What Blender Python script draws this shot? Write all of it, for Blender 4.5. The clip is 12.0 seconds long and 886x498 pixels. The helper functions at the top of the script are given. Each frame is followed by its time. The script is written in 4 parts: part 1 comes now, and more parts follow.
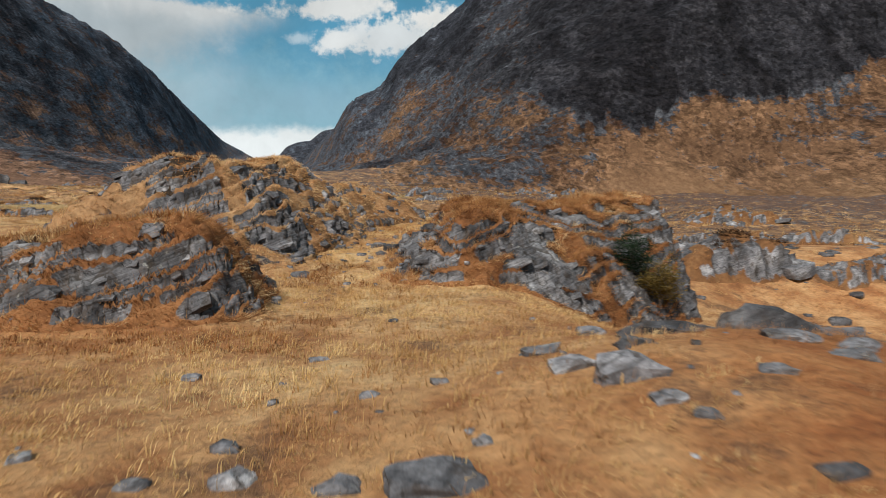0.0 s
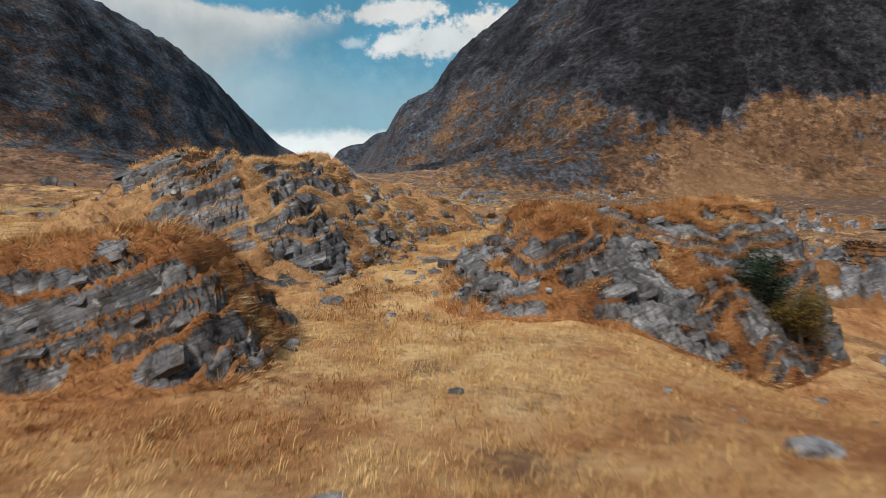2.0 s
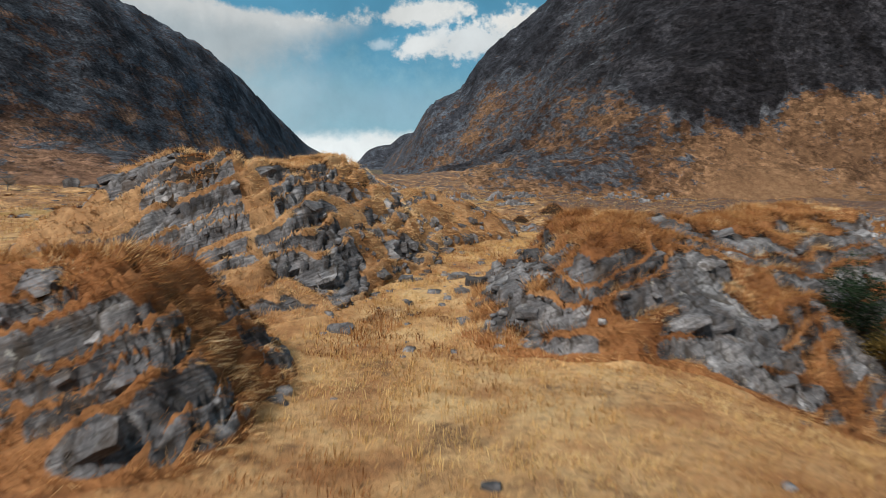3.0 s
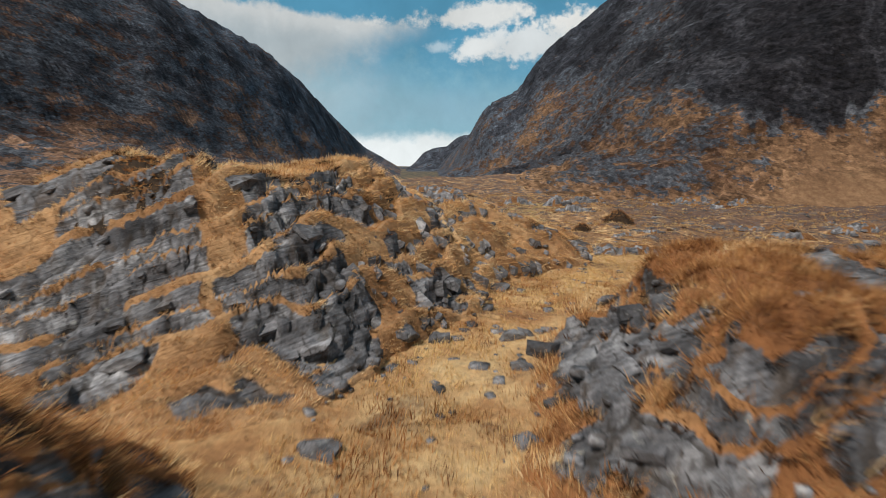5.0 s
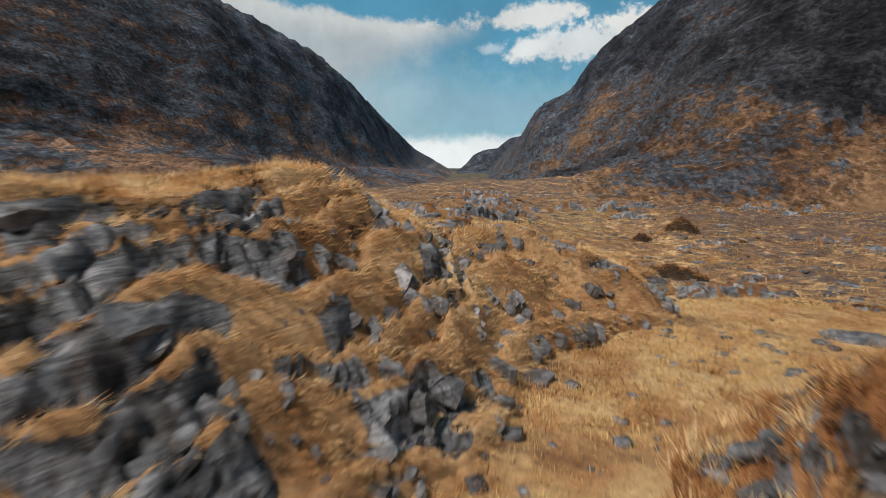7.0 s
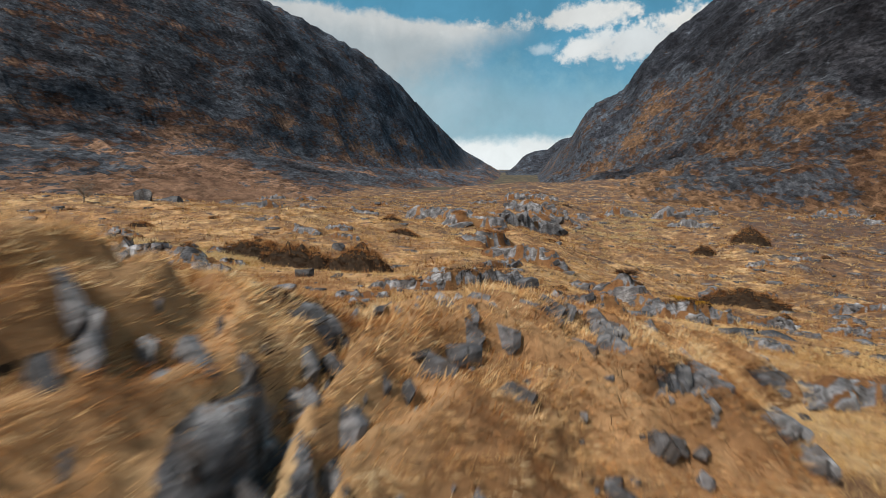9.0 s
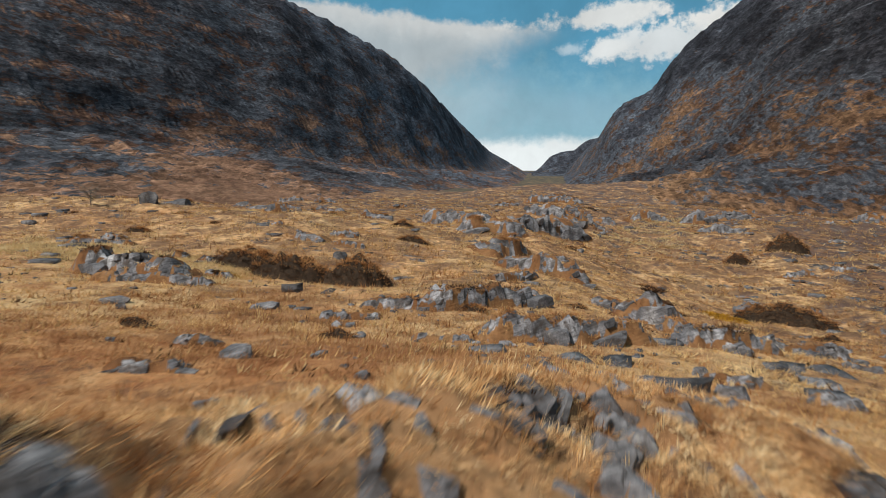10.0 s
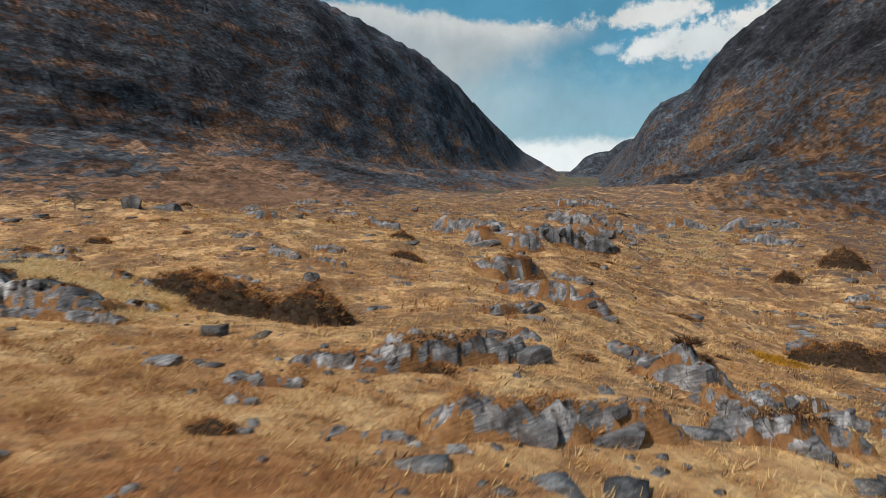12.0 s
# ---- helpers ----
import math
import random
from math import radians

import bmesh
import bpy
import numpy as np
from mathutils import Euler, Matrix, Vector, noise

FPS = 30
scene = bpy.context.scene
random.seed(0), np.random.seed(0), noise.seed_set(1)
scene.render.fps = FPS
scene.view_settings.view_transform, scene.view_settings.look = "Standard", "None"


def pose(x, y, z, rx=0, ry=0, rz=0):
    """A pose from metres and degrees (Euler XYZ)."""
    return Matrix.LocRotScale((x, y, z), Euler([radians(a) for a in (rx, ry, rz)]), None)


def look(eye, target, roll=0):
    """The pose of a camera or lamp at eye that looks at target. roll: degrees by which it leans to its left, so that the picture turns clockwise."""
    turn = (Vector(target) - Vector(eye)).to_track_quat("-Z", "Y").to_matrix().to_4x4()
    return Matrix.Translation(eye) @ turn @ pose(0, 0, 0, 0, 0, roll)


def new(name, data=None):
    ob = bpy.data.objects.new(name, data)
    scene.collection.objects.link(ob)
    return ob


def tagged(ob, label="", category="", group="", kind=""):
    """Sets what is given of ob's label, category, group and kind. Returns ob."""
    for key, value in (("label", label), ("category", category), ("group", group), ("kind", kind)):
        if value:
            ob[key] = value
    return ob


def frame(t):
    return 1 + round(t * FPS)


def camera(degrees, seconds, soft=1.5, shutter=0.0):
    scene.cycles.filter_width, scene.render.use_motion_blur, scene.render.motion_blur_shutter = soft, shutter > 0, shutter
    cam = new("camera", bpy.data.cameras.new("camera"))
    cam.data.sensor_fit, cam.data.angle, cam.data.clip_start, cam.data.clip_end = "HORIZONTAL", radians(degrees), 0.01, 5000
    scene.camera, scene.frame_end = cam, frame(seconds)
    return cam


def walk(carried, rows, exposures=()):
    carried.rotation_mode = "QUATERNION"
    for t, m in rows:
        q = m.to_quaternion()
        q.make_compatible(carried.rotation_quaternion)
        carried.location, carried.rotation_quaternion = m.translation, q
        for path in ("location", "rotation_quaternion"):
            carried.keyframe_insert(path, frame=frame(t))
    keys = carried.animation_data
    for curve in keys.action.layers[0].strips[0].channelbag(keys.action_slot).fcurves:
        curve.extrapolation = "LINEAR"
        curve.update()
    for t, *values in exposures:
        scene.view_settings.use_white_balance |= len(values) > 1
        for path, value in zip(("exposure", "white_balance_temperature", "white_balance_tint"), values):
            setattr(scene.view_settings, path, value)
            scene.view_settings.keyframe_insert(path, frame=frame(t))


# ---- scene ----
cam = camera(68.72, 12.0, soft=0.5, shutter=1.0)
# seconds, place in metres, heading to the left of +y, tilt, lean (degrees)
PATH = [
    (0.0, -0.000, -0.000, 6.000, 0.000, -8.303, 0.147),
    (0.5, -0.190, 1.711, 5.862, 1.120, -8.260, 0.095),
    (1.0, -0.397, 3.477, 5.736, 2.219, -8.208, 0.001),
    (1.5, -0.634, 5.331, 5.656, 3.392, -8.142, -0.053),
    (2.0, -0.825, 7.199, 5.632, 4.534, -8.101, -0.061),
    (2.5, -1.018, 9.165, 5.644, 5.689, -8.067, -0.063),
    (3.0, -1.211, 11.134, 5.658, 6.916, -8.029, -0.119),
    (5.0, -2.160, 19.765, 5.761, 11.804, -7.856, 0.019),
    (5.5, -2.401, 22.158, 5.774, 12.941, -7.805, -0.064),
    (6.0, -2.623, 24.602, 5.802, 14.057, -7.768, -0.081),
    (6.5, -2.843, 27.131, 5.838, 15.157, -7.739, -0.054),
    (7.0, -3.068, 29.722, 5.887, 16.271, -7.690, -0.072),
    (9.0, -4.019, 40.510, 6.059, 20.621, -7.565, -0.052),
    (9.5, -4.223, 42.905, 6.125, 21.743, -7.516, -0.072),
    (10.0, -4.405, 45.283, 6.207, 22.874, -7.490, -0.019),
    (10.5, -4.640, 47.615, 6.286, 23.850, -7.495, 0.111),
    (11.0, -4.799, 50.020, 6.397, 24.842, -7.500, 0.178),
    (11.5, -4.988, 52.472, 6.486, 25.651, -7.487, 0.172),
    (12.0, -5.180, 54.953, 6.575, 25.801, -7.485, 0.215),
]


def along(x, y, z, heading, tilt, lean):
    a, b = radians(heading), radians(tilt)
    way = Vector((-math.sin(a) * math.cos(b), math.cos(a) * math.cos(b), math.sin(b)))
    return look((x, y, z), Vector((x, y, z)) + way, lean)


walk(cam, [(t, along(*rest)) for t, *rest in PATH])

# ---- node helpers ----
def maths(nt, op, a, b=None, c=None):
    n = nt.nodes.new("ShaderNodeMath")
    n.operation = op
    for i, v in enumerate((a, b, c)):
        if v is None:
            continue
        if isinstance(v, (int, float)):
            n.inputs[i].default_value = v
        else:
            nt.links.new(v, n.inputs[i])
    return n.outputs[0]


def mix_rgb(nt, fac, a, b, blend="MIX"):
    n = nt.nodes.new("ShaderNodeMix")
    n.data_type, n.blend_type = "RGBA", blend
    for key, v in ((0, fac), (6, a), (7, b)):
        if isinstance(v, (int, float)):
            n.inputs[key].default_value = v
        elif isinstance(v, tuple):
            n.inputs[key].default_value = (*v, 1)
        else:
            nt.links.new(v, n.inputs[key])
    return n.outputs[2]


def ramp(nt, fac, *stops):
    n = nt.nodes.new("ShaderNodeValToRGB")
    e = n.color_ramp.elements
    while len(e) < len(stops):
        e.new(0.5)
    for s, (p, c) in zip(e, stops):
        s.position = p
        s.color = (*c, 1) if isinstance(c, tuple) else (c, c, c, 1)
    nt.links.new(fac, n.inputs[0])
    return n.outputs[0]


def soft_step(nt, v, lo, hi):
    n = nt.nodes.new("ShaderNodeMapRange")
    n.interpolation_type = "SMOOTHSTEP"
    nt.links.new(v, n.inputs[0])
    n.inputs[1].default_value, n.inputs[2].default_value = lo, hi
    return n.outputs[0]


def noise_tex(nt, vec, scale, detail=6, rough=0.55, distort=0.0):
    n = nt.nodes.new("ShaderNodeTexNoise")
    n.inputs["Scale"].default_value, n.inputs["Detail"].default_value = scale, detail
    n.inputs["Roughness"].default_value, n.inputs["Distortion"].default_value = rough, distort
    if vec is not None:
        nt.links.new(vec, n.inputs["Vector"])
    return n.outputs[0]


def voronoi(nt, vec, scale, wobble=0.0, wobble_scale=1.0):
    """A value for each of many angular cells, with ragged edges."""
    if wobble:
        n = nt.nodes.new("ShaderNodeTexNoise")
        n.inputs["Scale"].default_value, n.inputs["Detail"].default_value, n.inputs["Roughness"].default_value = wobble_scale, 5, 0.65
        nt.links.new(vec, n.inputs["Vector"])
        m = nt.nodes.new("ShaderNodeVectorMath")
        m.operation = "MULTIPLY_ADD"
        nt.links.new(n.outputs["Color"], m.inputs[0])
        m.inputs[1].default_value = (wobble, wobble, wobble)
        nt.links.new(vec, m.inputs[2])
        vec = m.outputs[0]
    v = nt.nodes.new("ShaderNodeTexVoronoi")
    v.inputs["Scale"].default_value = scale
    nt.links.new(vec, v.inputs["Vector"])
    return maths(nt, "ADD", v.outputs["Color"], 0.0)


def stretched(nt, vec, scale, turn=None):
    """The place turned by some degrees, then scaled along its new axes."""
    if turn:
        r = nt.nodes.new("ShaderNodeMapping")
        r.inputs["Rotation"].default_value = [radians(a) for a in turn]
        nt.links.new(vec, r.inputs[0])
        vec = r.outputs[0]
    n = nt.nodes.new("ShaderNodeMapping")
    n.inputs["Scale"].default_value = scale
    nt.links.new(vec, n.inputs[0])
    return n.outputs[0]


# ---- world, sun, exposure ----
SUN_FROM = Vector((-0.25, -0.61, 0.75)).normalized()
world = bpy.data.worlds.new("sky")
scene.world = world
world.use_nodes = True


def cloudy_sky(wt):
    """Broken cloud over a clear sky: a bright bank low in the gap, grey sheets and one white cumulus, by bearing and height in degrees."""
    wt.nodes.clear()
    sky = wt.nodes.new("ShaderNodeTexSky")
    sky.sky_type, sky.sun_disc = "NISHITA", False
    sky.sun_elevation, sky.sun_rotation = math.asin(SUN_FROM.z), math.atan2(SUN_FROM.x, SUN_FROM.y)
    sky.air_density, sky.dust_density, sky.ozone_density = 1.0, 0.3, 2.0
    co = wt.nodes.new("ShaderNodeTexCoord").outputs["Generated"]
    sep = wt.nodes.new("ShaderNodeSeparateXYZ")
    wt.links.new(co, sep.inputs[0])
    x, y, z = sep.outputs
    az = maths(wt, "MULTIPLY", maths(wt, "ARCTAN2", maths(wt, "MULTIPLY", x, -1.0), y), 57.2958)
    el = maths(wt, "MULTIPLY", maths(wt, "ARCSINE", z), 57.2958)
    n1 = noise_tex(wt, co, 9, 8, 0.6, 0.3)
    n2 = noise_tex(wt, co, 26, 6, 0.6)
    n3 = noise_tex(wt, co, 75, 6, 0.65)
    warp = maths(wt, "ADD", maths(wt, "MULTIPLY", maths(wt, "SUBTRACT", n3, 0.5), 1.6), maths(wt, "ADD", maths(wt, "MULTIPLY", maths(wt, "SUBTRACT", n1, 0.5), 3.0), maths(wt, "MULTIPLY", maths(wt, "SUBTRACT", n2, 0.5), 2.2)))

    def cloud(a, e, wa, we, lean, edge0=1.15, edge1=0.55, rough=1.0):
        da = maths(wt, "SUBTRACT", az, a)
        de = maths(wt, "SUBTRACT", maths(wt, "SUBTRACT", el, e), maths(wt, "MULTIPLY", da, lean))
        d = maths(wt, "SQRT", maths(wt, "ADD", maths(wt, "POWER", maths(wt, "DIVIDE", da, wa), 2.0), maths(wt, "POWER", maths(wt, "DIVIDE", de, we), 2.0)))
        return soft_step(wt, maths(wt, "SUBTRACT", d, maths(wt, "MULTIPLY", warp, rough)), edge0, edge1)
    clear = mix_rgb(wt, 0.93, sky.outputs[0], (0.50, 1.9, 2.9))
    haze = mix_rgb(wt, soft_step(wt, maths(wt, "ADD", el, maths(wt, "MULTIPLY", warp, 2.4)), 10.5, 2.0), clear, (1.9, 3.4, 4.1))
    deck = soft_step(wt, maths(wt, "ADD", noise_tex(wt, co, 2.6, 8, 0.55, 0.4), maths(wt, "MULTIPLY", el, 0.0006)), 0.44, 0.60)
    away = soft_step(wt, maths(wt, "ABSOLUTE", maths(wt, "SUBTRACT", az, 13.0)), 26.0, 50.0)
    above = soft_step(wt, el, 18.0, 32.0)
    col = mix_rgb(wt, maths(wt, "MULTIPLY", deck, maths(wt, "MAXIMUM", away, above)), haze, (2.5, 2.55, 2.55))
    # pale veil low on the left, grey-white sheet with a bright upper edge, then the cumulus and its fragments
    col = mix_rgb(wt, maths(wt, "MULTIPLY", cloud(25, 5.5, 9, 4.2, 0.1, 1.6, 0.0, 0.4), 0.85), col, (2.8, 3.7, 4.1))
    col = mix_rgb(wt, maths(wt, "MULTIPLY", cloud(12, 4.2, 9, 1.8, 0.0, 1.5, 0.1, 0.5), 0.55), col, (1.9, 3.1, 3.8))
    past = maths(wt, "SUBTRACT", az, 18.0)
    ripple = maths(wt, "ADD", maths(wt, "MULTIPLY", maths(wt, "SUBTRACT", n2, 0.5), 1.6), maths(wt, "MULTIPLY", maths(wt, "SUBTRACT", n3, 0.5), 1.0))
    under_top = maths(wt, "ADD", maths(wt, "SUBTRACT", maths(wt, "ADD", 11.6, maths(wt, "MULTIPLY", past, 0.10)), el), ripple)
    over_foot = maths(wt, "SUBTRACT", maths(wt, "ADD", el, maths(wt, "MULTIPLY", warp, 0.9)), maths(wt, "SUBTRACT", 10.0, maths(wt, "MULTIPLY", past, 0.42)))
    sheet = maths(wt, "MULTIPLY", maths(wt, "MULTIPLY", soft_step(wt, under_top, -0.35, 0.45), soft_step(wt, over_foot, -2.6, 1.6)), soft_step(wt, maths(wt, "ADD", az, warp), 9.0, 14.0))
    bright = soft_step(wt, under_top, 2.6, 0.4)
    col = mix_rgb(wt, maths(wt, "MULTIPLY", sheet, 0.92), col, mix_rgb(wt, bright, (2.9, 3.25, 3.4), (4.1, 4.2, 4.15)))
    col = mix_rgb(wt, cloud(10.0, 11.9, 6.5, 0.8, -0.06, 1.3, 0.35, 1.2), col, (4.6, 4.75, 4.7))
    col = mix_rgb(wt, cloud(0.8, 11.0, 3.4, 1.6, 0.06, 1.3, 0.35, 1.5), col, (5.2, 5.25, 5.1))
    col = mix_rgb(wt, cloud(4.5, 9.7, 4.0, 1.0, -0.10, 1.35, 0.3, 1.5), col, (4.4, 4.7, 4.8))
    col = mix_rgb(wt, maths(wt, "MULTIPLY", cloud(8.6, 9.3, 1.2, 0.6, 0.1, 1.3, 0.3), 0.9), col, (4.8, 5.0, 5.0))
    col = mix_rgb(wt, maths(wt, "MULTIPLY", cloud(12.2, 9.5, 1.1, 0.5, 0.0, 1.3, 0.2), 0.6), col, (4.2, 4.8, 5.1))
    col = mix_rgb(wt, maths(wt, "MULTIPLY", soft_step(wt, maths(wt, "ADD", el, maths(wt, "MULTIPLY", warp, 0.5)), 2.5, 1.4), 0.95), col, (5.9, 6.2, 6.2))
    shade = ramp(wt, n1, (0.3, 0.94), (0.7, 1.22))
    col = mix_rgb(wt, 1.0, col, shade, "MULTIPLY")
    back = wt.nodes.new("ShaderNodeBackground")
    wt.links.new(col, back.inputs[0])
    back.inputs[1].default_value = 0.13
    wt.links.new(back.outputs[0], wt.nodes.new("ShaderNodeOutputWorld").inputs[0])


cloudy_sky(world.node_tree)
sun = new("sun", bpy.data.lights.new("sun", "SUN"))
sun.data.energy, sun.data.angle, sun.data.color = 4.3, radians(6), (1.0, 0.955, 0.89)
sun.matrix_world = look((0, 0, 60), Vector((0, 0, 60)) - SUN_FROM)

# ---- shape of the land ----
def fract_noise(x, y, scale, octaves, seed, gain=0.5, ridged=False):
    """Gradient noise over the plan, about -1 to 1."""
    total, amp, norm = np.zeros(np.broadcast(x, y).shape), 1.0, 0.0
    for o in range(octaves):
        rng = np.random.RandomState(seed * 31 + o)
        perm = rng.permutation(256)
        ang = rng.rand(256) * 2 * np.pi
        gx, gy = np.cos(ang), np.sin(ang)
        px, py = x / scale * 2 ** o + 17.3 * o, y / scale * 2 ** o + 9.1 * o
        ix, iy = np.floor(px).astype(int), np.floor(py).astype(int)
        fx, fy = px - ix, py - iy
        ux, uy = fx * fx * fx * (fx * (fx * 6 - 15) + 10), fy * fy * fy * (fy * (fy * 6 - 15) + 10)

        def corner(i, j):
            k = perm[(perm[(ix + i) & 255] + iy + j) & 255]
            return gx[k] * (fx - i) + gy[k] * (fy - j)
        a = corner(0, 0) * (1 - ux) + corner(1, 0) * ux
        b = corner(0, 1) * (1 - ux) + corner(1, 1) * ux
        n = (a * (1 - uy) + b * uy) * 1.5
        if ridged:
            n = 1 - 2 * np.abs(n)
        total, norm, amp = total + amp * n, norm + amp, amp * gain
    return total / norm


def smooth(a, b, x):
    t = np.clip((x - a) / (b - a), 0, 1)
    return t * t * (3 - 2 * t)


AXIS, ACROSS = (-0.274, 0.962), (0.962, 0.274)     # the valley's way and its right side


def valley(x, y):
    return x * AXIS[0] + y * AXIS[1], x * ACROSS[0] + y * ACROSS[1]


def bell(x, y, cx, cy, lx, ly, turn, h, sharp=2.0):
    """A mound: flat-topped as sharp grows."""
    a = radians(turn)
    p, q = (x - cx) * math.cos(a) + (y - cy) * math.sin(a), -(x - cx) * math.sin(a) + (y - cy) * math.cos(a)
    r = np.sqrt((p / lx) ** 2 + (q / ly) ** 2)
    return h * np.exp(-0.7 * r ** sharp)


def floor_height(x, y):
    """The valley floor without its outcrops."""
    u, v = valley(x, y)
    z = np.interp(y, (-20, 0, 14, 30, 45, 60, 75, 90, 130, 200, 260, 310, 360, 460, 600, 1500, 4000), (2.5, 2.0, 1.0, 0.0, 0.8, 0.2, -0.8, -1.8, -4.0, -5.8, -7.0, -8.5, -10.5, -14, -20, -31, -40))
    right = smooth(0, 40, v) * smooth(20, 100, y)
    z = z - 4.2 * right * np.clip(1.3 - y / 400, 0, 1)
    drop = 3.2 * smooth(1.5, 12, x) + 2.0 * smooth(12, 26, x)
    z = z - drop * smooth(13, 31, y) * (1 - 0.92 * smooth(38, 57, y)) + bell(x, y, 5, 11, 5, 4, 0, 1.1, 2) + bell(x, y, 8.5, 15.5, 4, 3, 0, 0.55, 2)
    left = smooth(-10, -60, v)
    z = z * (1 - 0.75 * left * smooth(60, 120, y) * (1 - smooth(125, 175, y))) + 0.3 * left
    z = z + bell(x, y, -50, 114, 24, 17, 0, 2.9, 2) + bell(x, y, -3, 104, 11, 13, 0, -1.9, 2) + bell(x, y, -21, 71, 12, 6, 10, -0.95, 2) + bell(x, y, -28, 88, 8, 7, 0, -0.9, 2) + bell(x, y, -8, 152, 16, 10, 0, 0.8, 2) + bell(x, y, 2, 60, 9, 8, 0, 0.8, 2) + 2.5 * smooth(-110, -160, x) + bell(x, y, -28, 312, 55, 40, 0, 9.0, 2)
    far = smooth(70, 130, np.hypot(x, y))
    z = z + 0.3 * fract_noise(x, y, 14, 3, 3) + 1.9 * fract_noise(x, y, 45, 3, 5) * far + 0.9 * fract_noise(x, y, 15, 3, 6) * far + 0.16 * fract_noise(x, y, 4, 3, 7) * smooth(55, 80, np.hypot(x, y))
    z = z + (0.75 * fract_noise(x, 1.4 * y, 9, 2, 16, ridged=True) - 0.1) * smooth(86, 112, y) * (1 - smooth(300, 380, y))
    z = z + 3.2 * (fract_noise(x, y, 34, 3, 15, ridged=True) - 0.1) * smooth(105, 170, y) * (1 - 0.6 * smooth(200, 280, y)) * smooth(-30, 20, v)
    return z


def mountain_floor(x, y):
    """The level that the mountainsides rise from."""
    near = smooth(240, 330, y)
    return floor_height(x, y) * (1 - near) + near * np.interp(y, (200, 300, 600, 1500), (-5.5, -8, -20, -30))


def mound_a(x, y):
    wob = 0.8 * fract_noise(x, y, 5, 2, 21)
    p = x + 0.12 * (y - 22) + wob
    front = smooth(18.7 + 0.10 * (x + 8), 22.2 + 0.10 * (x + 8), y + wob)
    side = 1 - smooth(-9.0, -6.0, p)
    back = 1 - smooth(24, 31, y + 0.25 * (x + 10))
    slope = np.clip(1 + 0.05 * (x + 8), 0.45, 1)
    return 3.5 * front * side * back * slope * smooth(-26.0, -20.5, x + wob)


def mound_b(x, y):
    wob = 0.9 * fract_noise(x, y, 6, 2, 22)
    east = np.interp(y, (28, 33, 36, 40, 44, 47.5, 49.6, 51.4, 55.8, 57.2, 62), (-7.5, -7.2, -6.9, -5.6, -4.9, -4.1, -3.4, -2.0, -1.5, -0.6, -2.0))
    rise = np.clip((east - x + wob) / 5.6, 0, 1)
    rise = rise * (1.25 - 0.25 * rise)
    f = y + 0.15 * np.maximum(x + 10, -2) + 0.25 * np.maximum(-13 - x, 0) + 0.7 * wob
    front = np.interp(f, (29.3, 31, 33, 34.2, 35.5, 37.2), (0, 0.12, 0.34, 0.55, 0.90, 1))
    back = np.interp(y - (0.15 + 0.35 * smooth(48, 54, y)) * (x + 8) + 0.6 * wob, (42, 44.5, 46.5, 49, 52, 55, 57.5, 60.5, 63), (1, 0.99, 0.90, 0.79, 0.66, 0.46, 0.28, 0.10, 0))
    back = back * (1 - 0.32 * smooth(45.8, 52, y) * smooth(-6.5, -10.5, x))
    shift = 7.5 * smooth(45, 51, y)
    west = smooth(0, 1, (x + 26 - shift) / (10 - 0.3 * shift))
    h = 4.55 * rise * front * back * west
    return h + bell(x, y, -14.3, 35.9, 2.3, 1.9, 0, 1.3, 2) + bell(x, y, -10.1, 43.6, 1.9, 1.7, 0, 0.45, 2)


def mound_c(x, y):
    wob = 0.7 * fract_noise(x, y, 5, 2, 23)
    foot = np.interp(x, (-4, 0, 5, 8, 12, 16), (28.4, 28.3, 28.4, 29.5, 33.0, 36.5))
    wide = np.interp(x, (-4, 1, 3, 6, 10, 13), (3.5, 3.2, 4.6, 7.8, 9.0, 7.0))
    rise = np.clip((y - foot + 0.7 * wob) / wide, 0, 1) ** 0.75
    top = np.interp(x, (-3.5, -2, 0, 2.5, 6, 13), (1.0, 2.0, 2.8, 2.95, 2.8, 3.1)) + 0.3 * fract_noise(x, y, 3, 2, 24)
    behind = np.interp(x, (-3, 0, 5, 10, 14), (37, 40.0, 42.0, 44.5, 46))
    back = 1 - smooth(behind, behind + 6, y + wob)
    end = 1 - smooth(14.0, 14.9, x + 0.10 * (y - 37) + 0.4 * wob)
    return np.maximum(top - floor_height(x, y), 0.2) * rise * back * smooth(-4.8, 2.0, x + 0.6 * wob + 2.2 * fract_noise(x, y, 2.4, 3, 26)) * end


def dice(k, j, seed):
    """A random value from 0 to 1 for each pair of whole numbers."""
    v = np.sin(k * 12.9898 + j * 78.233 + seed * 3.71) * 43758.5453
    return v - np.floor(v)


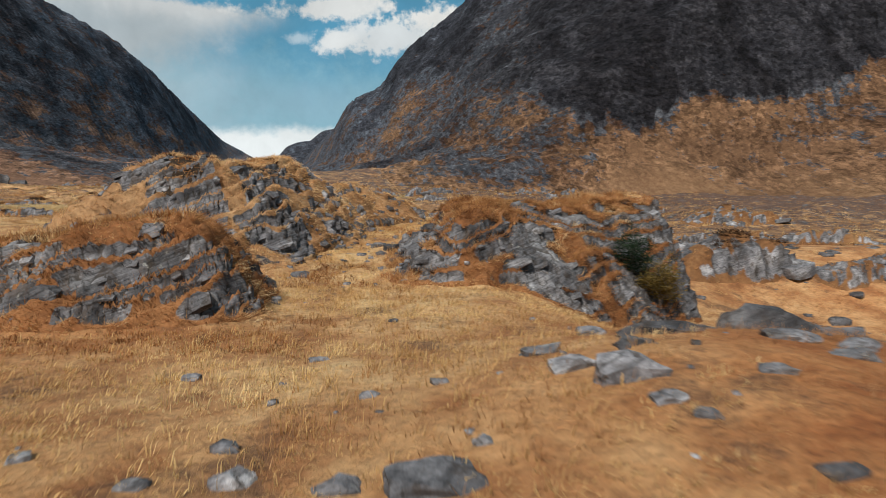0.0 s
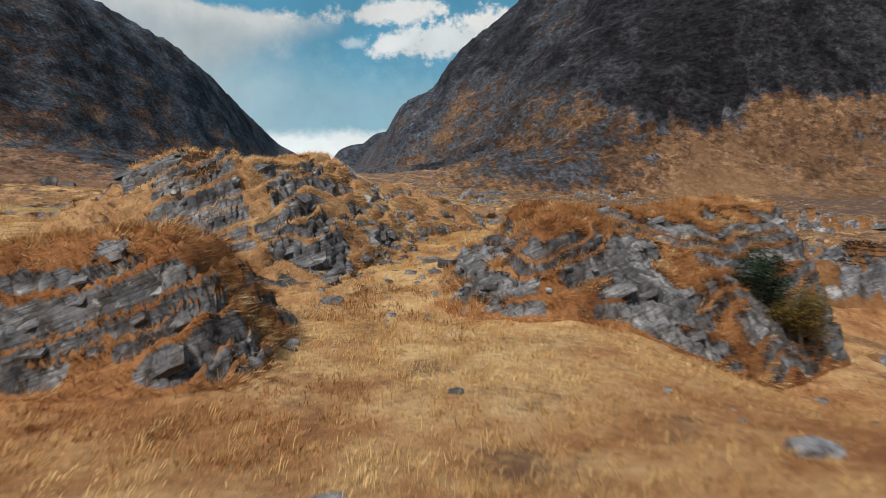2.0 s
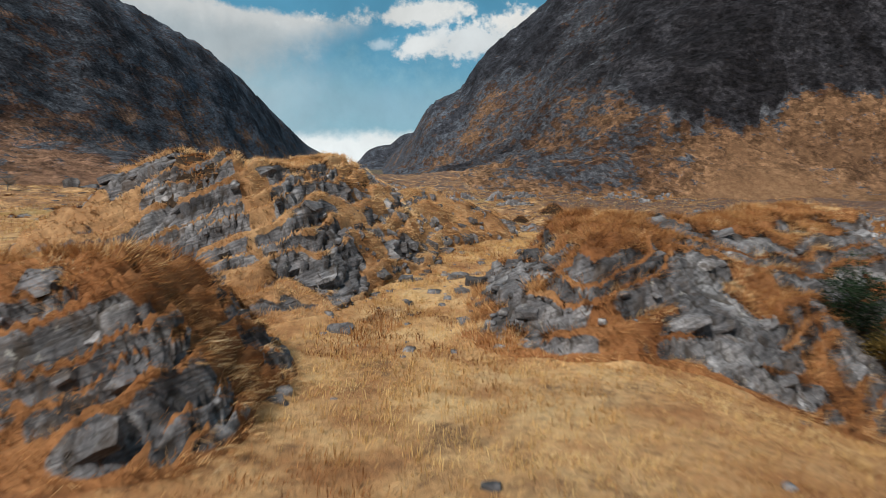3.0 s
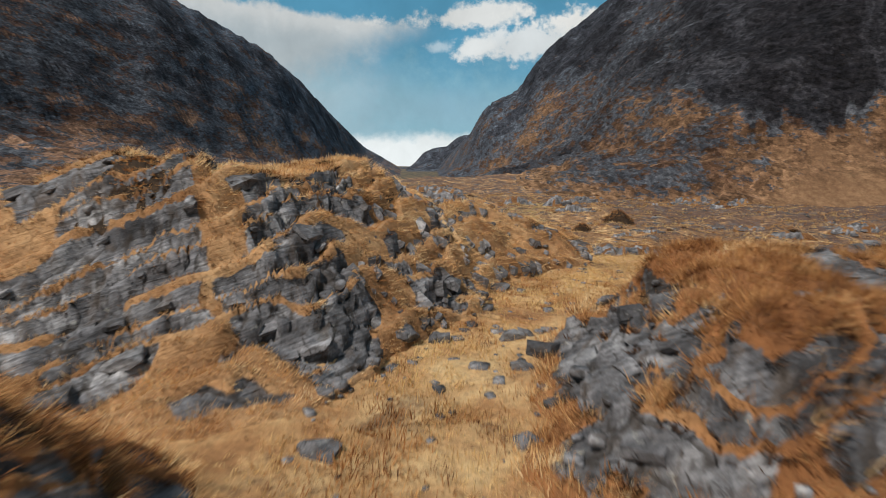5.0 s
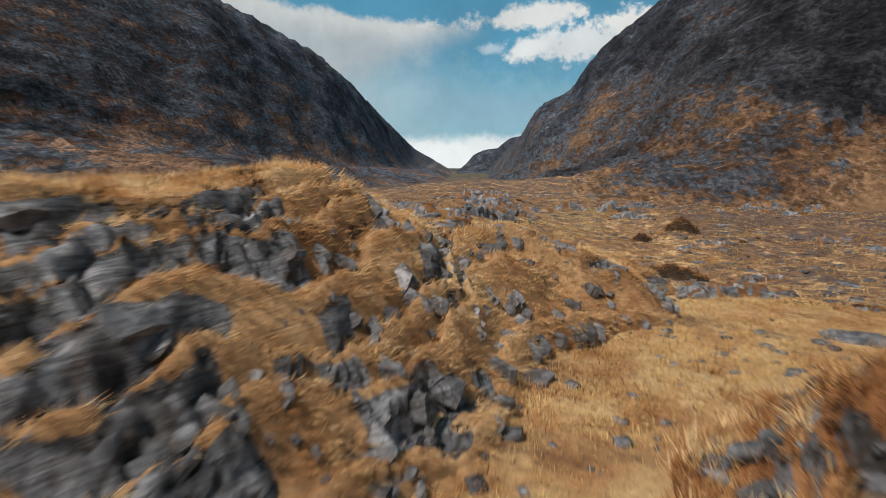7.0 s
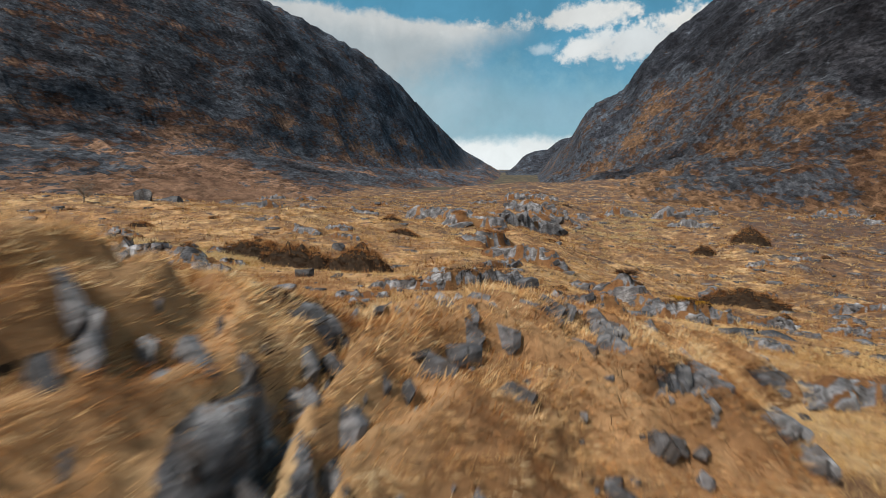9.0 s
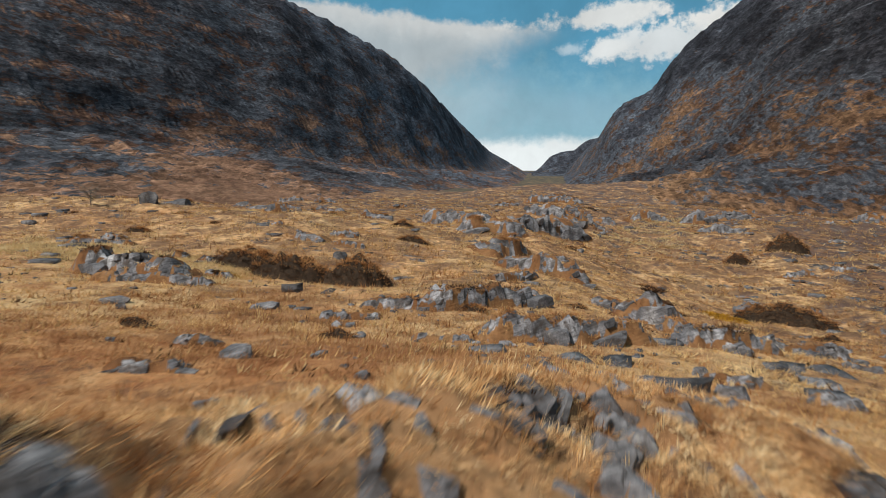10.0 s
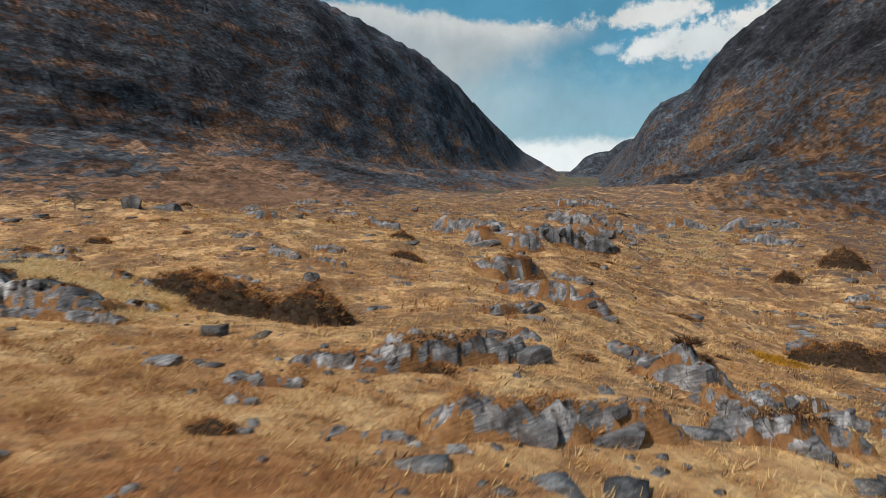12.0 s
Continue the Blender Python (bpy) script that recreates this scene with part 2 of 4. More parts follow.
def bed(x, y, h, slope, dip, step, turn, seed, more):
    """Turns a smooth mound into broken beds of rock, cut by joints into blocks that stand proud or lie back: the shift of each
    place, how bare the rock is, each block's tone, and its joints. slope: the mound's fall along x and y."""
    hx, hy = slope
    steep = np.hypot(hx, hy)
    t = h - dip + 0.58 * fract_noise(x, y, 2.6, 3, seed + 2) + 1.2 * fract_noise(x, y, 9.0, 2, seed + 6)
    t = t + 0.22 * step * np.sin(t * 2.3 / step)
    f = t / step - np.floor(t / step)
    lift = step * (smooth(0.36, 0.80, f) - f) * 0.85
    face = smooth(0.28, 0.40, f) * (1 - smooth(0.84, 0.94, f))
    patch = fract_noise(x, y, 3.2, 4, seed + 3)
    bare = np.clip(face * smooth(-0.18, 0.0, patch + more) + 0.95 * smooth(0.24, 0.36, patch + more), 0, 1) * smooth(0.10, 0.30, steep)
    lip = (1 - face) * smooth(0.86, 1.0, f) + (1 - smooth(0.0, 0.22, f))
    # thin beds within the risers, and the joints across them
    g = t / (0.28 * step) + 0.30 * fract_noise(x, y, 1.1, 2, seed + 7) + 0.35 * np.sin(t * 4.1 / step)
    k = np.floor(g)
    a = radians(turn)
    s = x * math.cos(a) + y * math.sin(a) + 0.35 * fract_noise(x, y, 1.3, 2, seed + 8)
    q = s / (0.35 + 0.9 * dice(k, 0, seed)) + 9 * dice(k, 1, seed)
    j = np.floor(q)
    proud = dice(k, j, seed + 5)
    gap = np.minimum(np.minimum(g - k, k + 1 - g) * 1.1, np.minimum(q - j, j + 1 - q) * 2.2)
    crack = np.exp(-(gap / 0.16) ** 2)
    on = smooth(0.12, 0.5, h)
    chip = fract_noise(x, y, 0.45, 2, seed + 9)
    out = on * bare * step * (0.34 * (proud - 0.35) - 0.16 * crack + 0.06 * chip) / np.maximum(steep, 0.25) * np.minimum(steep, 1.0)
    rock = 0.30 * step * (proud - 0.4) - 0.16 * step * crack + 0.05 * chip
    turf = 0.10 + 0.20 * lip + 0.09 * fract_noise(x, y, 0.8, 3, seed + 4)
    up = h + on * (lift + bare * rock + (1 - bare) * turf)
    return (-hx * out, -hy * out, up), bare * on, 0.25 + 0.5 * dice(k, j, seed + 3) + 0.25 * (chip > 0), crack


def dip_b(x, y):
    return 0.42 * np.minimum(x + 10, 0) - 0.10 * np.maximum(x + 10, 0)


# mound, dip of the beds, their thickness, bearing of the joints, seed, how bare
BEDS = {"a": (mound_a, lambda x, y: 0.45 * x, 0.62, 10, 41, 0.02), "b": (mound_b, dip_b, 0.78, 20, 51, 0.16), "c": (mound_c, lambda x, y: 0.25 * x, 0.66, 25, 61, 0.04)}


def mounds(x, y):
    return np.maximum(np.maximum(mound_a(x, y), mound_b(x, y)), mound_c(x, y))


def land(x, y):
    return floor_height(x, y) + mounds(x, y)


def soft_cap(s, cap):
    return cap * (1 - np.exp(-(s / cap) - 0.8 * (s / cap) ** 2 - 1.5 * (s / cap) ** 4))


def left_wall(u, v):
    foot = np.interp(u, (0, 250, 560, 900, 1600, 4000), (-150, -122, -80, -50, -26, 0))
    w = np.maximum(foot - v, 0)
    talus = 0.22 * np.clip(foot + 75 - v, 0, 75) * smooth(120, 200, u)
    cap = np.interp(u, (0, 250, 560, 700, 850, 1000, 1250, 1600, 4000), (290, 248, 196, 196, 185, 165, 132, 120, 118))
    return soft_cap(1.42 * w - 0.9 * np.minimum(w, 22), cap) + talus * (1 - smooth(0, 40, w))


def right_wall(u, v):
    foot = np.interp(u, (0, 120, 200, 240, 300, 400, 700, 1000, 1050, 1300, 2500, 4000), (230, 205, 165, 84, 76, 76, 52, 64, 84, 88, 60, 60))
    w = np.maximum(v - foot, 0)
    talus = 0.22 * np.clip(v - foot + 14 + 36 * smooth(180, 320, u), 0, 14 + 36)
    cap = np.interp(u, (0, 600, 700, 820, 950, 1010, 1060, 1250, 1400, 4000), (280, 208, 204, 186, 158, 150, 125, 122, 100, 85))
    slope = np.interp(u, (0, 200, 240, 4000), (0.6, 0.8, 1.15, 1.25))
    return soft_cap(slope * w - 0.6 * np.minimum(w, 26), cap) + talus * (1 - smooth(0, 40, w))


def brownness(x, y):
    """Where the grass is darker and redder: the right-hand foreground, the near slope and the hollow past the knoll."""
    b = bell(x, y, 11, 16, 8, 11, 0, 1.0, 3) + bell(x, y, 0, 5, 16, 6.5, 0, 0.6, 3) + bell(x, y, -14, 17, 9, 3.0, 5, 0.8, 2) + bell(x, y, -22, 60, 14, 7, 10, 0.7, 3) + bell(x, y, -6, 62, 9, 6, 0, 0.4, 2) + bell(x, y, 36, 50, 24, 34, 0, 0.65, 3)
    return np.clip(b + 0.10 * smooth(56, 95, y) + 0.3 * fract_noise(x, y, 6, 3, 19), 0, 1)


# ---- materials ----
def material(name, rough=0.9):
    m = bpy.data.materials.new(name)
    m.use_nodes = True
    nt = m.node_tree
    bsdf = nt.nodes["Principled BSDF"]
    bsdf.inputs["Roughness"].default_value = rough
    bsdf.inputs["Specular IOR Level"].default_value = 0.25
    geo = nt.nodes.new("ShaderNodeNewGeometry")
    return m, nt, bsdf, geo


def bump(nt, bsdf, height, strength, distance):
    n = nt.nodes.new("ShaderNodeBump")
    n.inputs["Strength"].default_value, n.inputs["Distance"].default_value = strength, distance
    nt.links.new(height, n.inputs["Height"])
    nt.links.new(n.outputs[0], bsdf.inputs["Normal"])


def attribute(nt, name):
    n = nt.nodes.new("ShaderNodeAttribute")
    n.attribute_name = name
    return n.outputs["Fac"]


def rock_colour(nt, pos, k=1.0):
    """Grey old sandstone: beds, dark joints, brown stains, lichen."""
    big = noise_tex(nt, pos, 0.7, 6, 0.6)
    beds = noise_tex(nt, stretched(nt, pos, (0.5, 0.5, 7.0), (8, 24, 0)), 1.8, 6, 0.6, 0.4)
    fine = noise_tex(nt, pos, 9, 8, 0.65)
    col = ramp(nt, big, (0.32, (0.044 * k, 0.043 * k, 0.046 * k)), (0.5, (0.107 * k, 0.104 * k, 0.109 * k)), (0.68, (0.230 * k, 0.225 * k, 0.228 * k)))
    col = mix_rgb(nt, 0.75, col, ramp(nt, beds, (0.36, 0.34), (0.5, 1.0), (0.66, 1.35)), "MULTIPLY")
    col = mix_rgb(nt, 0.7, col, ramp(nt, fine, (0.3, 0.50), (0.65, 1.35)), "MULTIPLY")
    col = mix_rgb(nt, 0.5, col, ramp(nt, noise_tex(nt, pos, 31, 5, 0.7), (0.35, 0.60), (0.62, 1.3)), "MULTIPLY")
    joint = soft_step(nt, noise_tex(nt, stretched(nt, pos, (1.6, 1.6, 0.5), (8, 24, 25)), 2.4, 4, 0.6, 1.2), 0.33, 0.42)
    col = mix_rgb(nt, maths(nt, "MULTIPLY", maths(nt, "SUBTRACT", 1.0, joint), 0.7), col, (0.025, 0.021, 0.018))
    stain = soft_step(nt, noise_tex(nt, stretched(nt, pos, (1, 1, 0.6)), 1.5, 7, 0.7, 0.5), 0.50, 0.62)
    col = mix_rgb(nt, maths(nt, "MULTIPLY", stain, 0.65), col, (0.055, 0.040, 0.030))
    lichen = soft_step(nt, noise_tex(nt, pos, 3.1, 8, 0.7), 0.60, 0.70)
    col = mix_rgb(nt, maths(nt, "MULTIPLY", lichen, 0.55), col, (0.36, 0.35, 0.31))
    return col, maths(nt, "ADD", beds, maths(nt, "MULTIPLY", joint, 0.5)), fine


def turf_colour(nt, pos, k=1.0, rust=(1.0, 1.0, 1.0)):
    a = noise_tex(nt, pos, 0.32, 6, 0.6)
    b = noise_tex(nt, pos, 3.5, 8, 0.65)
    col = ramp(nt, a, (0.30, (0.17 * k, 0.080 * k, 0.032 * k)), (0.46, (0.31 * k, 0.165 * k, 0.075 * k)), (0.60, (0.43 * k, 0.255 * k, 0.125 * k)), (0.74, (0.54 * k, 0.36 * k, 0.19 * k)))
    col = mix_rgb(nt, 1.0, col, rust, "MULTIPLY")
    return mix_rgb(nt, 0.75, col, ramp(nt, b, (0.25, 0.42), (0.55, 1.0), (0.8, 1.3)), "MULTIPLY"), b


def bedrock_material(name, k, rust=(1.0, 1.0, 1.0)):
    """Bare rock where the attribute "bare" says so, rusty turf on the ledges."""
    m, nt, bsdf, geo = material(name)
    pos = geo.outputs["Position"]
    rock, beds, fine = rock_colour(nt, pos, k)
    turf = turf_colour(nt, pos, 1.0, rust)[0]
    rock = mix_rgb(nt, 1.0, rock, ramp(nt, attribute(nt, "tone"), (0.15, 0.50), (0.85, 1.6)), "MULTIPLY")
    # joints get their shade from colour, the cracks being too shallow to cast it
    rock = mix_rgb(nt, maths(nt, "MULTIPLY", soft_step(nt, attribute(nt, "joint"), 0.45, 0.95), 0.7), rock, (0.025, 0.018, 0.012))
    edge = maths(nt, "ADD", attribute(nt, "bare"), maths(nt, "MULTIPLY", maths(nt, "SUBTRACT", noise_tex(nt, pos, 4.5, 6, 0.6), 0.5), 0.6))
    fac = soft_step(nt, edge, 0.36, 0.54)
    nt.links.new(mix_rgb(nt, fac, turf, rock), bsdf.inputs["Base Color"])
    bump(nt, bsdf, maths(nt, "ADD", maths(nt, "MULTIPLY", beds, 0.7), maths(nt, "MULTIPLY", fine, 0.5)), 0.9, 0.09)
    return m


def rock_material(name, k=1.0):
    m, nt, bsdf, geo = material(name, 0.85)
    pos = geo.outputs["Position"]
    col, beds, fine = rock_colour(nt, pos, k)
    tone = ramp(nt, nt.nodes.new("ShaderNodeObjectInfo").outputs["Random"], (0.0, 0.72), (1.0, 1.2))
    nt.links.new(mix_rgb(nt, 1.0, col, tone, "MULTIPLY"), bsdf.inputs["Base Color"])
    bump(nt, bsdf, maths(nt, "ADD", maths(nt, "MULTIPLY", beds, 0.7), maths(nt, "MULTIPLY", fine, 0.6)), 0.8, 0.06)
    return m


def ground_material():
    """Moor grass over peat: straw and orange swathes, red-brown fern, bare stone farther out."""
    m, nt, bsdf, geo = material("moor_grass")
    pos = geo.outputs["Position"]
    a = noise_tex(nt, pos, 0.055, 6, 0.6, 0.5)
    b = noise_tex(nt, pos, 0.5, 8, 0.65)
    c = noise_tex(nt, stretched(nt, pos, (1, 1, 0.3)), 5.0, 8, 0.7)
    col = ramp(nt, maths(nt, "ADD", maths(nt, "MULTIPLY", a, 0.45), maths(nt, "MULTIPLY", b, 0.55)),
               (0.36, (0.21, 0.098, 0.043)), (0.45, (0.39, 0.20, 0.084)), (0.53, (0.55, 0.345, 0.162)), (0.64, (0.70, 0.51, 0.27)))
    col = mix_rgb(nt, 0.7, col, ramp(nt, c, (0.30, 0.38), (0.50, 1.0), (0.72, 1.35)), "MULTIPLY")
    col = mix_rgb(nt, maths(nt, "MULTIPLY", soft_step(nt, attribute(nt, "stony"), 0.02, 0.30), 0.5), col, (0.46, 0.285, 0.142))
    brown = mix_rgb(nt, 1.0, col, (0.80, 0.55, 0.43), "MULTIPLY")
    col = mix_rgb(nt, attribute(nt, "brown"), col, brown)
    rock, beds, fine = rock_colour(nt, pos, 0.9)
    # light and dark mottle painted in for shadows between tussocks
    tuft_shade = noise_tex(nt, stretched(nt, pos, (0.9, 1.0, 1.5)), 1.7, 7, 0.78)
    wild = maths(nt, "MULTIPLY", soft_step(nt, attribute(nt, "stony"), 0.02, 0.30), 0.85)
    col = mix_rgb(nt, wild, col, ramp(nt, tuft_shade, (0.36, 0.50), (0.50, 1.05), (0.64, 1.5)), "MULTIPLY")
    col = mix_rgb(nt, wild, col, ramp(nt, voronoi(nt, stretched(nt, pos, (0.85, 1.0, 1.0)), 2.4, 0.5, 3.0), (0.22, 0.72), (0.42, 1.0), (0.6, 1.05), (0.8, 1.2)), "MULTIPLY")
    stony = maths(nt, "ADD", attribute(nt, "stony"), maths(nt, "MULTIPLY", maths(nt, "SUBTRACT", noise_tex(nt, stretched(nt, pos, (0.6, 1.0, 2.0)), 0.42, 9, 0.72), 0.5), 1.5))
    col = mix_rgb(nt, soft_step(nt, stony, 0.47, 0.56), col, rock)
    heath_shade = soft_step(nt, maths(nt, "ADD", maths(nt, "MULTIPLY", attribute(nt, "stony"), 0.25), noise_tex(nt, pos, 0.30, 10, 0.78)), 0.535, 0.64)
    col = mix_rgb(nt, maths(nt, "MULTIPLY", heath_shade, 0.75), col, mix_rgb(nt, b, (0.06, 0.036, 0.026), (0.17, 0.080, 0.042)))
    col = mix_rgb(nt, maths(nt, "MULTIPLY", attribute(nt, "heath_shade"), 0.85), col, ramp(nt, noise_tex(nt, pos, 0.05, 9, 0.75), (0.38, (0.030, 0.032, 0.028)), (0.5, (0.075, 0.070, 0.048)), (0.60, (0.20, 0.14, 0.075))))
    nt.links.new(col, bsdf.inputs["Base Color"])
    bump(nt, bsdf, maths(nt, "ADD", c, b), 0.9, 0.16)
    return m


def mountain_material(name, grass_k, rock_k, along, cold=1.0, dip=(4, 8, 0)):
    """Thin dipping beds of crag with tussock on their ledges; "bare" says how much is crag, the highest values being
    cliff darkened for cloud shadow.
    """
    m, nt, bsdf, geo = material(name, 1.0)
    bsdf.inputs["Specular IOR Level"].default_value = 0.06
    pos = stretched(nt, geo.outputs["Position"], (1, along, 1), (0, 0, -16))
    bare = attribute(nt, "bare")
    big = noise_tex(nt, pos, 0.022, 6, 0.6)
    mid = noise_tex(nt, stretched(nt, pos, (1, 1, 1.3), dip), 0.06, 10, 0.76)
    beds = noise_tex(nt, stretched(nt, pos, (0.75, 0.75, 1.5), dip), 0.40, 8, 0.76, 0.6)
    thin = noise_tex(nt, stretched(nt, pos, (0.8, 0.8, 1.3), dip), 0.6, 7, 0.78, 0.8)
    grain = noise_tex(nt, pos, 0.7, 8, 0.78)
    crag = voronoi(nt, stretched(nt, pos, (0.8, 0.8, 1.1), dip), 0.26, 3.5, 0.35)
    chip = voronoi(nt, stretched(nt, pos, (0.9, 0.9, 1.2), dip), 0.75, 1.4, 1.0)
    grass = ramp(nt, maths(nt, "ADD", maths(nt, "MULTIPLY", big, 0.45), maths(nt, "MULTIPLY", grain, 0.55)),
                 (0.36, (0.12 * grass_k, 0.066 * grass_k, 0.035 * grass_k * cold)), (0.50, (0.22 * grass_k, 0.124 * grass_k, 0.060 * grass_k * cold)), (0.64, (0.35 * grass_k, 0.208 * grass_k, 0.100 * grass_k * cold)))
    # grass is darkened towards the bare crags, in place of cloud shadow
    heath_shade = mix_rgb(nt, 1.0, grass, (0.46, 0.44, 0.50), "MULTIPLY")
    grass = mix_rgb(nt, soft_step(nt, bare, 0.34, 0.62), grass, heath_shade)
    # the blue cast of the rock holds distance haze in its colour
    rock = ramp(nt, maths(nt, "ADD", maths(nt, "MULTIPLY", grain, 0.55), maths(nt, "MULTIPLY", mid, 0.45)),
                (0.36, (0.021 * rock_k, 0.0235 * rock_k, 0.029 * rock_k)), (0.50, (0.050 * rock_k, 0.053 * rock_k, 0.062 * rock_k)), (0.64, (0.115 * rock_k, 0.12 * rock_k, 0.132 * rock_k)))
    # cloud shadow painted into the cliff rock, deepest along streaks like gullies
    gully_shade = soft_step(nt, noise_tex(nt, stretched(nt, pos, (1, 1, 0.4), (0, 10, 0)), 0.045, 6, 0.65, 0.8), 0.40, 0.60)
    rock = mix_rgb(nt, soft_step(nt, bare, 0.66, 0.84), rock, mix_rgb(nt, 1.0, rock, mix_rgb(nt, gully_shade, (0.30, 0.27, 0.27), (0.62, 0.58, 0.58)), "MULTIPLY"))
    ragged = maths(nt, "ADD", maths(nt, "SUBTRACT", crag, 0.5), maths(nt, "MULTIPLY", maths(nt, "SUBTRACT", chip, 0.5), 0.5))
    # haze painted in: rock turns paler and bluer up the valley
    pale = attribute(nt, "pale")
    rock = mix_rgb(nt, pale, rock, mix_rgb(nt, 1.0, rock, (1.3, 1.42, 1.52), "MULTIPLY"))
    edge = maths(nt, "ADD", maths(nt, "ADD", bare, maths(nt, "MULTIPLY", ragged, 0.45)), maths(nt, "ADD", maths(nt, "MULTIPLY", maths(nt, "SUBTRACT", mid, 0.5), 1.9), maths(nt, "MULTIPLY", maths(nt, "SUBTRACT", beds, 0.5), 1.9)))
    col = mix_rgb(nt, soft_step(nt, edge, 0.42, 0.53), grass, rock)
    stone = soft_step(nt, bare, -0.05, 0.30)
    # cells, specks and rifts put into colour the shading that frontal sun leaves out
    col = mix_rgb(nt, maths(nt, "MULTIPLY", stone, 0.75), col, ramp(nt, chip, (0.25, 0.50), (0.5, 1.0), (0.75, 1.35)), "MULTIPLY")
    col = mix_rgb(nt, maths(nt, "MULTIPLY", stone, 0.65), col, ramp(nt, crag, (0.25, 0.60), (0.5, 1.0), (0.75, 1.25)), "MULTIPLY")
    speck = noise_tex(nt, stretched(nt, pos, (1, 1, 1.3), dip), 0.32, 10, 0.86)
    col = mix_rgb(nt, maths(nt, "ADD", maths(nt, "MULTIPLY", stone, 0.65), 0.20), col, ramp(nt, speck, (0.38, 0.42), (0.50, 1.06), (0.62, 1.75)), "MULTIPLY")
    rift_shade = maths(nt, "MULTIPLY", maths(nt, "SUBTRACT", 1.0, soft_step(nt, thin, 0.38, 0.47)), maths(nt, "ADD", maths(nt, "MULTIPLY", stone, 0.38), 0.12))
    col = mix_rgb(nt, rift_shade, col, (0.016, 0.014, 0.013))
    nt.links.new(col, bsdf.inputs["Base Color"])
    bump(nt, bsdf, maths(nt, "ADD", maths(nt, "MULTIPLY", crag, 0.6), maths(nt, "MULTIPLY", thin, 0.6)), 1.0, 1.6)
    return m


def blade_material(name, *cols, patch=0.3, streak=0.30):
    """Dry grass: tone by blade and by swathe, letting some light through."""
    m, nt, bsdf, geo = material(name, 0.75)
    pos = geo.outputs["Position"]
    swathe = noise_tex(nt, pos, patch, 5, 0.6)
    f = maths(nt, "ADD", maths(nt, "MULTIPLY", geo.outputs["Random Per Island"], streak), maths(nt, "ADD", maths(nt, "MULTIPLY", maths(nt, "SUBTRACT", swathe, 0.5), 1.9), 0.5 - 0.5 * streak))
    col = ramp(nt, f, *[(0.12 + 0.76 * i / (len(cols) - 1), c) for i, c in enumerate(cols)])
    nt.links.new(col, bsdf.inputs["Base Color"])
    thin = nt.nodes.new("ShaderNodeBsdfTranslucent")
    nt.links.new(col, thin.inputs[0])
    mixed = nt.nodes.new("ShaderNodeMixShader")
    mixed.inputs[0].default_value = 0.42
    nt.links.new(bsdf.outputs[0], mixed.inputs[1])
    nt.links.new(thin.outputs[0], mixed.inputs[2])
    nt.links.new(mixed.outputs[0], nt.nodes["Material Output"].inputs[0])
    return m


def peat_material():
    """Black-brown peat and roots."""
    m, nt, bsdf, geo = material("peat", 0.95)
    n = noise_tex(nt, geo.outputs["Position"], 5, 8, 0.7)
    nt.links.new(ramp(nt, n, (0.35, (0.016, 0.011, 0.008)), (0.55, (0.045, 0.028, 0.016)), (0.7, (0.12, 0.065, 0.03))), bsdf.inputs["Base Color"])
    bump(nt, bsdf, n, 0.9, 0.08)
    return m


def bark_material():
    m, nt, bsdf, geo = material("bark")
    n = noise_tex(nt, geo.outputs["Position"], 14, 6, 0.6)
    nt.links.new(ramp(nt, n, (0.35, (0.07, 0.06, 0.05)), (0.65, (0.24, 0.21, 0.18))), bsdf.inputs["Base Color"])
    bump(nt, bsdf, n, 0.6, 0.02)
    return m


BEDROCK, ROCK, PALE_ROCK = bedrock_material("bedrock_and_turf", 1.05), rock_material("grey_rock"), rock_material("pale_rock", 1.65)
LEDGE_ROCK = bedrock_material("ledge_rock", 1.3, (0.60, 0.52, 0.45))
RUSTY_BEDROCK = bedrock_material("rusty_bedrock", 0.85, (0.72, 0.56, 0.45))
PLATE_ROCK = rock_material("plate_rock", 1.32)
GROUND, BARK = ground_material(), bark_material()
PEAT = peat_material()
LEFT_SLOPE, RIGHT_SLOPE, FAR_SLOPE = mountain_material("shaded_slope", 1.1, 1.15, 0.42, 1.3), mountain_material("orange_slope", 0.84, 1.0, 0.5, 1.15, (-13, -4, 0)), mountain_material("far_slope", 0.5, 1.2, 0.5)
STRAW = blade_material("straw_blades", (0.32, 0.140, 0.055), (0.55, 0.325, 0.135), (0.73, 0.495, 0.215), (0.87, 0.66, 0.35), patch=0.22)
PALE = blade_material("pale_blades", (0.42, 0.28, 0.12), (0.60, 0.44, 0.21), (0.74, 0.58, 0.32), (0.82, 0.68, 0.42), patch=0.3)
BROWN = blade_material("brown_blades", (0.19, 0.085, 0.036), (0.34, 0.165, 0.070), (0.47, 0.248, 0.110), (0.58, 0.34, 0.165), patch=0.3)
TURF = blade_material("golden_turf", (0.32, 0.145, 0.055), (0.66, 0.37, 0.155), (0.84, 0.57, 0.28), (0.92, 0.75, 0.47), patch=0.8, streak=0.5)
RUST = blade_material("rusty_blades", (0.11, 0.042, 0.017), (0.31, 0.130, 0.045), (0.52, 0.255, 0.095), (0.70, 0.42, 0.18), patch=0.9, streak=0.45)
HEATHER = blade_material("dark_heather", (0.015, 0.011, 0.008), (0.038, 0.022, 0.012), (0.085, 0.040, 0.020), (0.15, 0.075, 0.034), patch=1.2)
HOLLY = blade_material("holly_leaves", (0.012, 0.022, 0.012), (0.022, 0.045, 0.020), (0.04, 0.07, 0.035), patch=2.0)
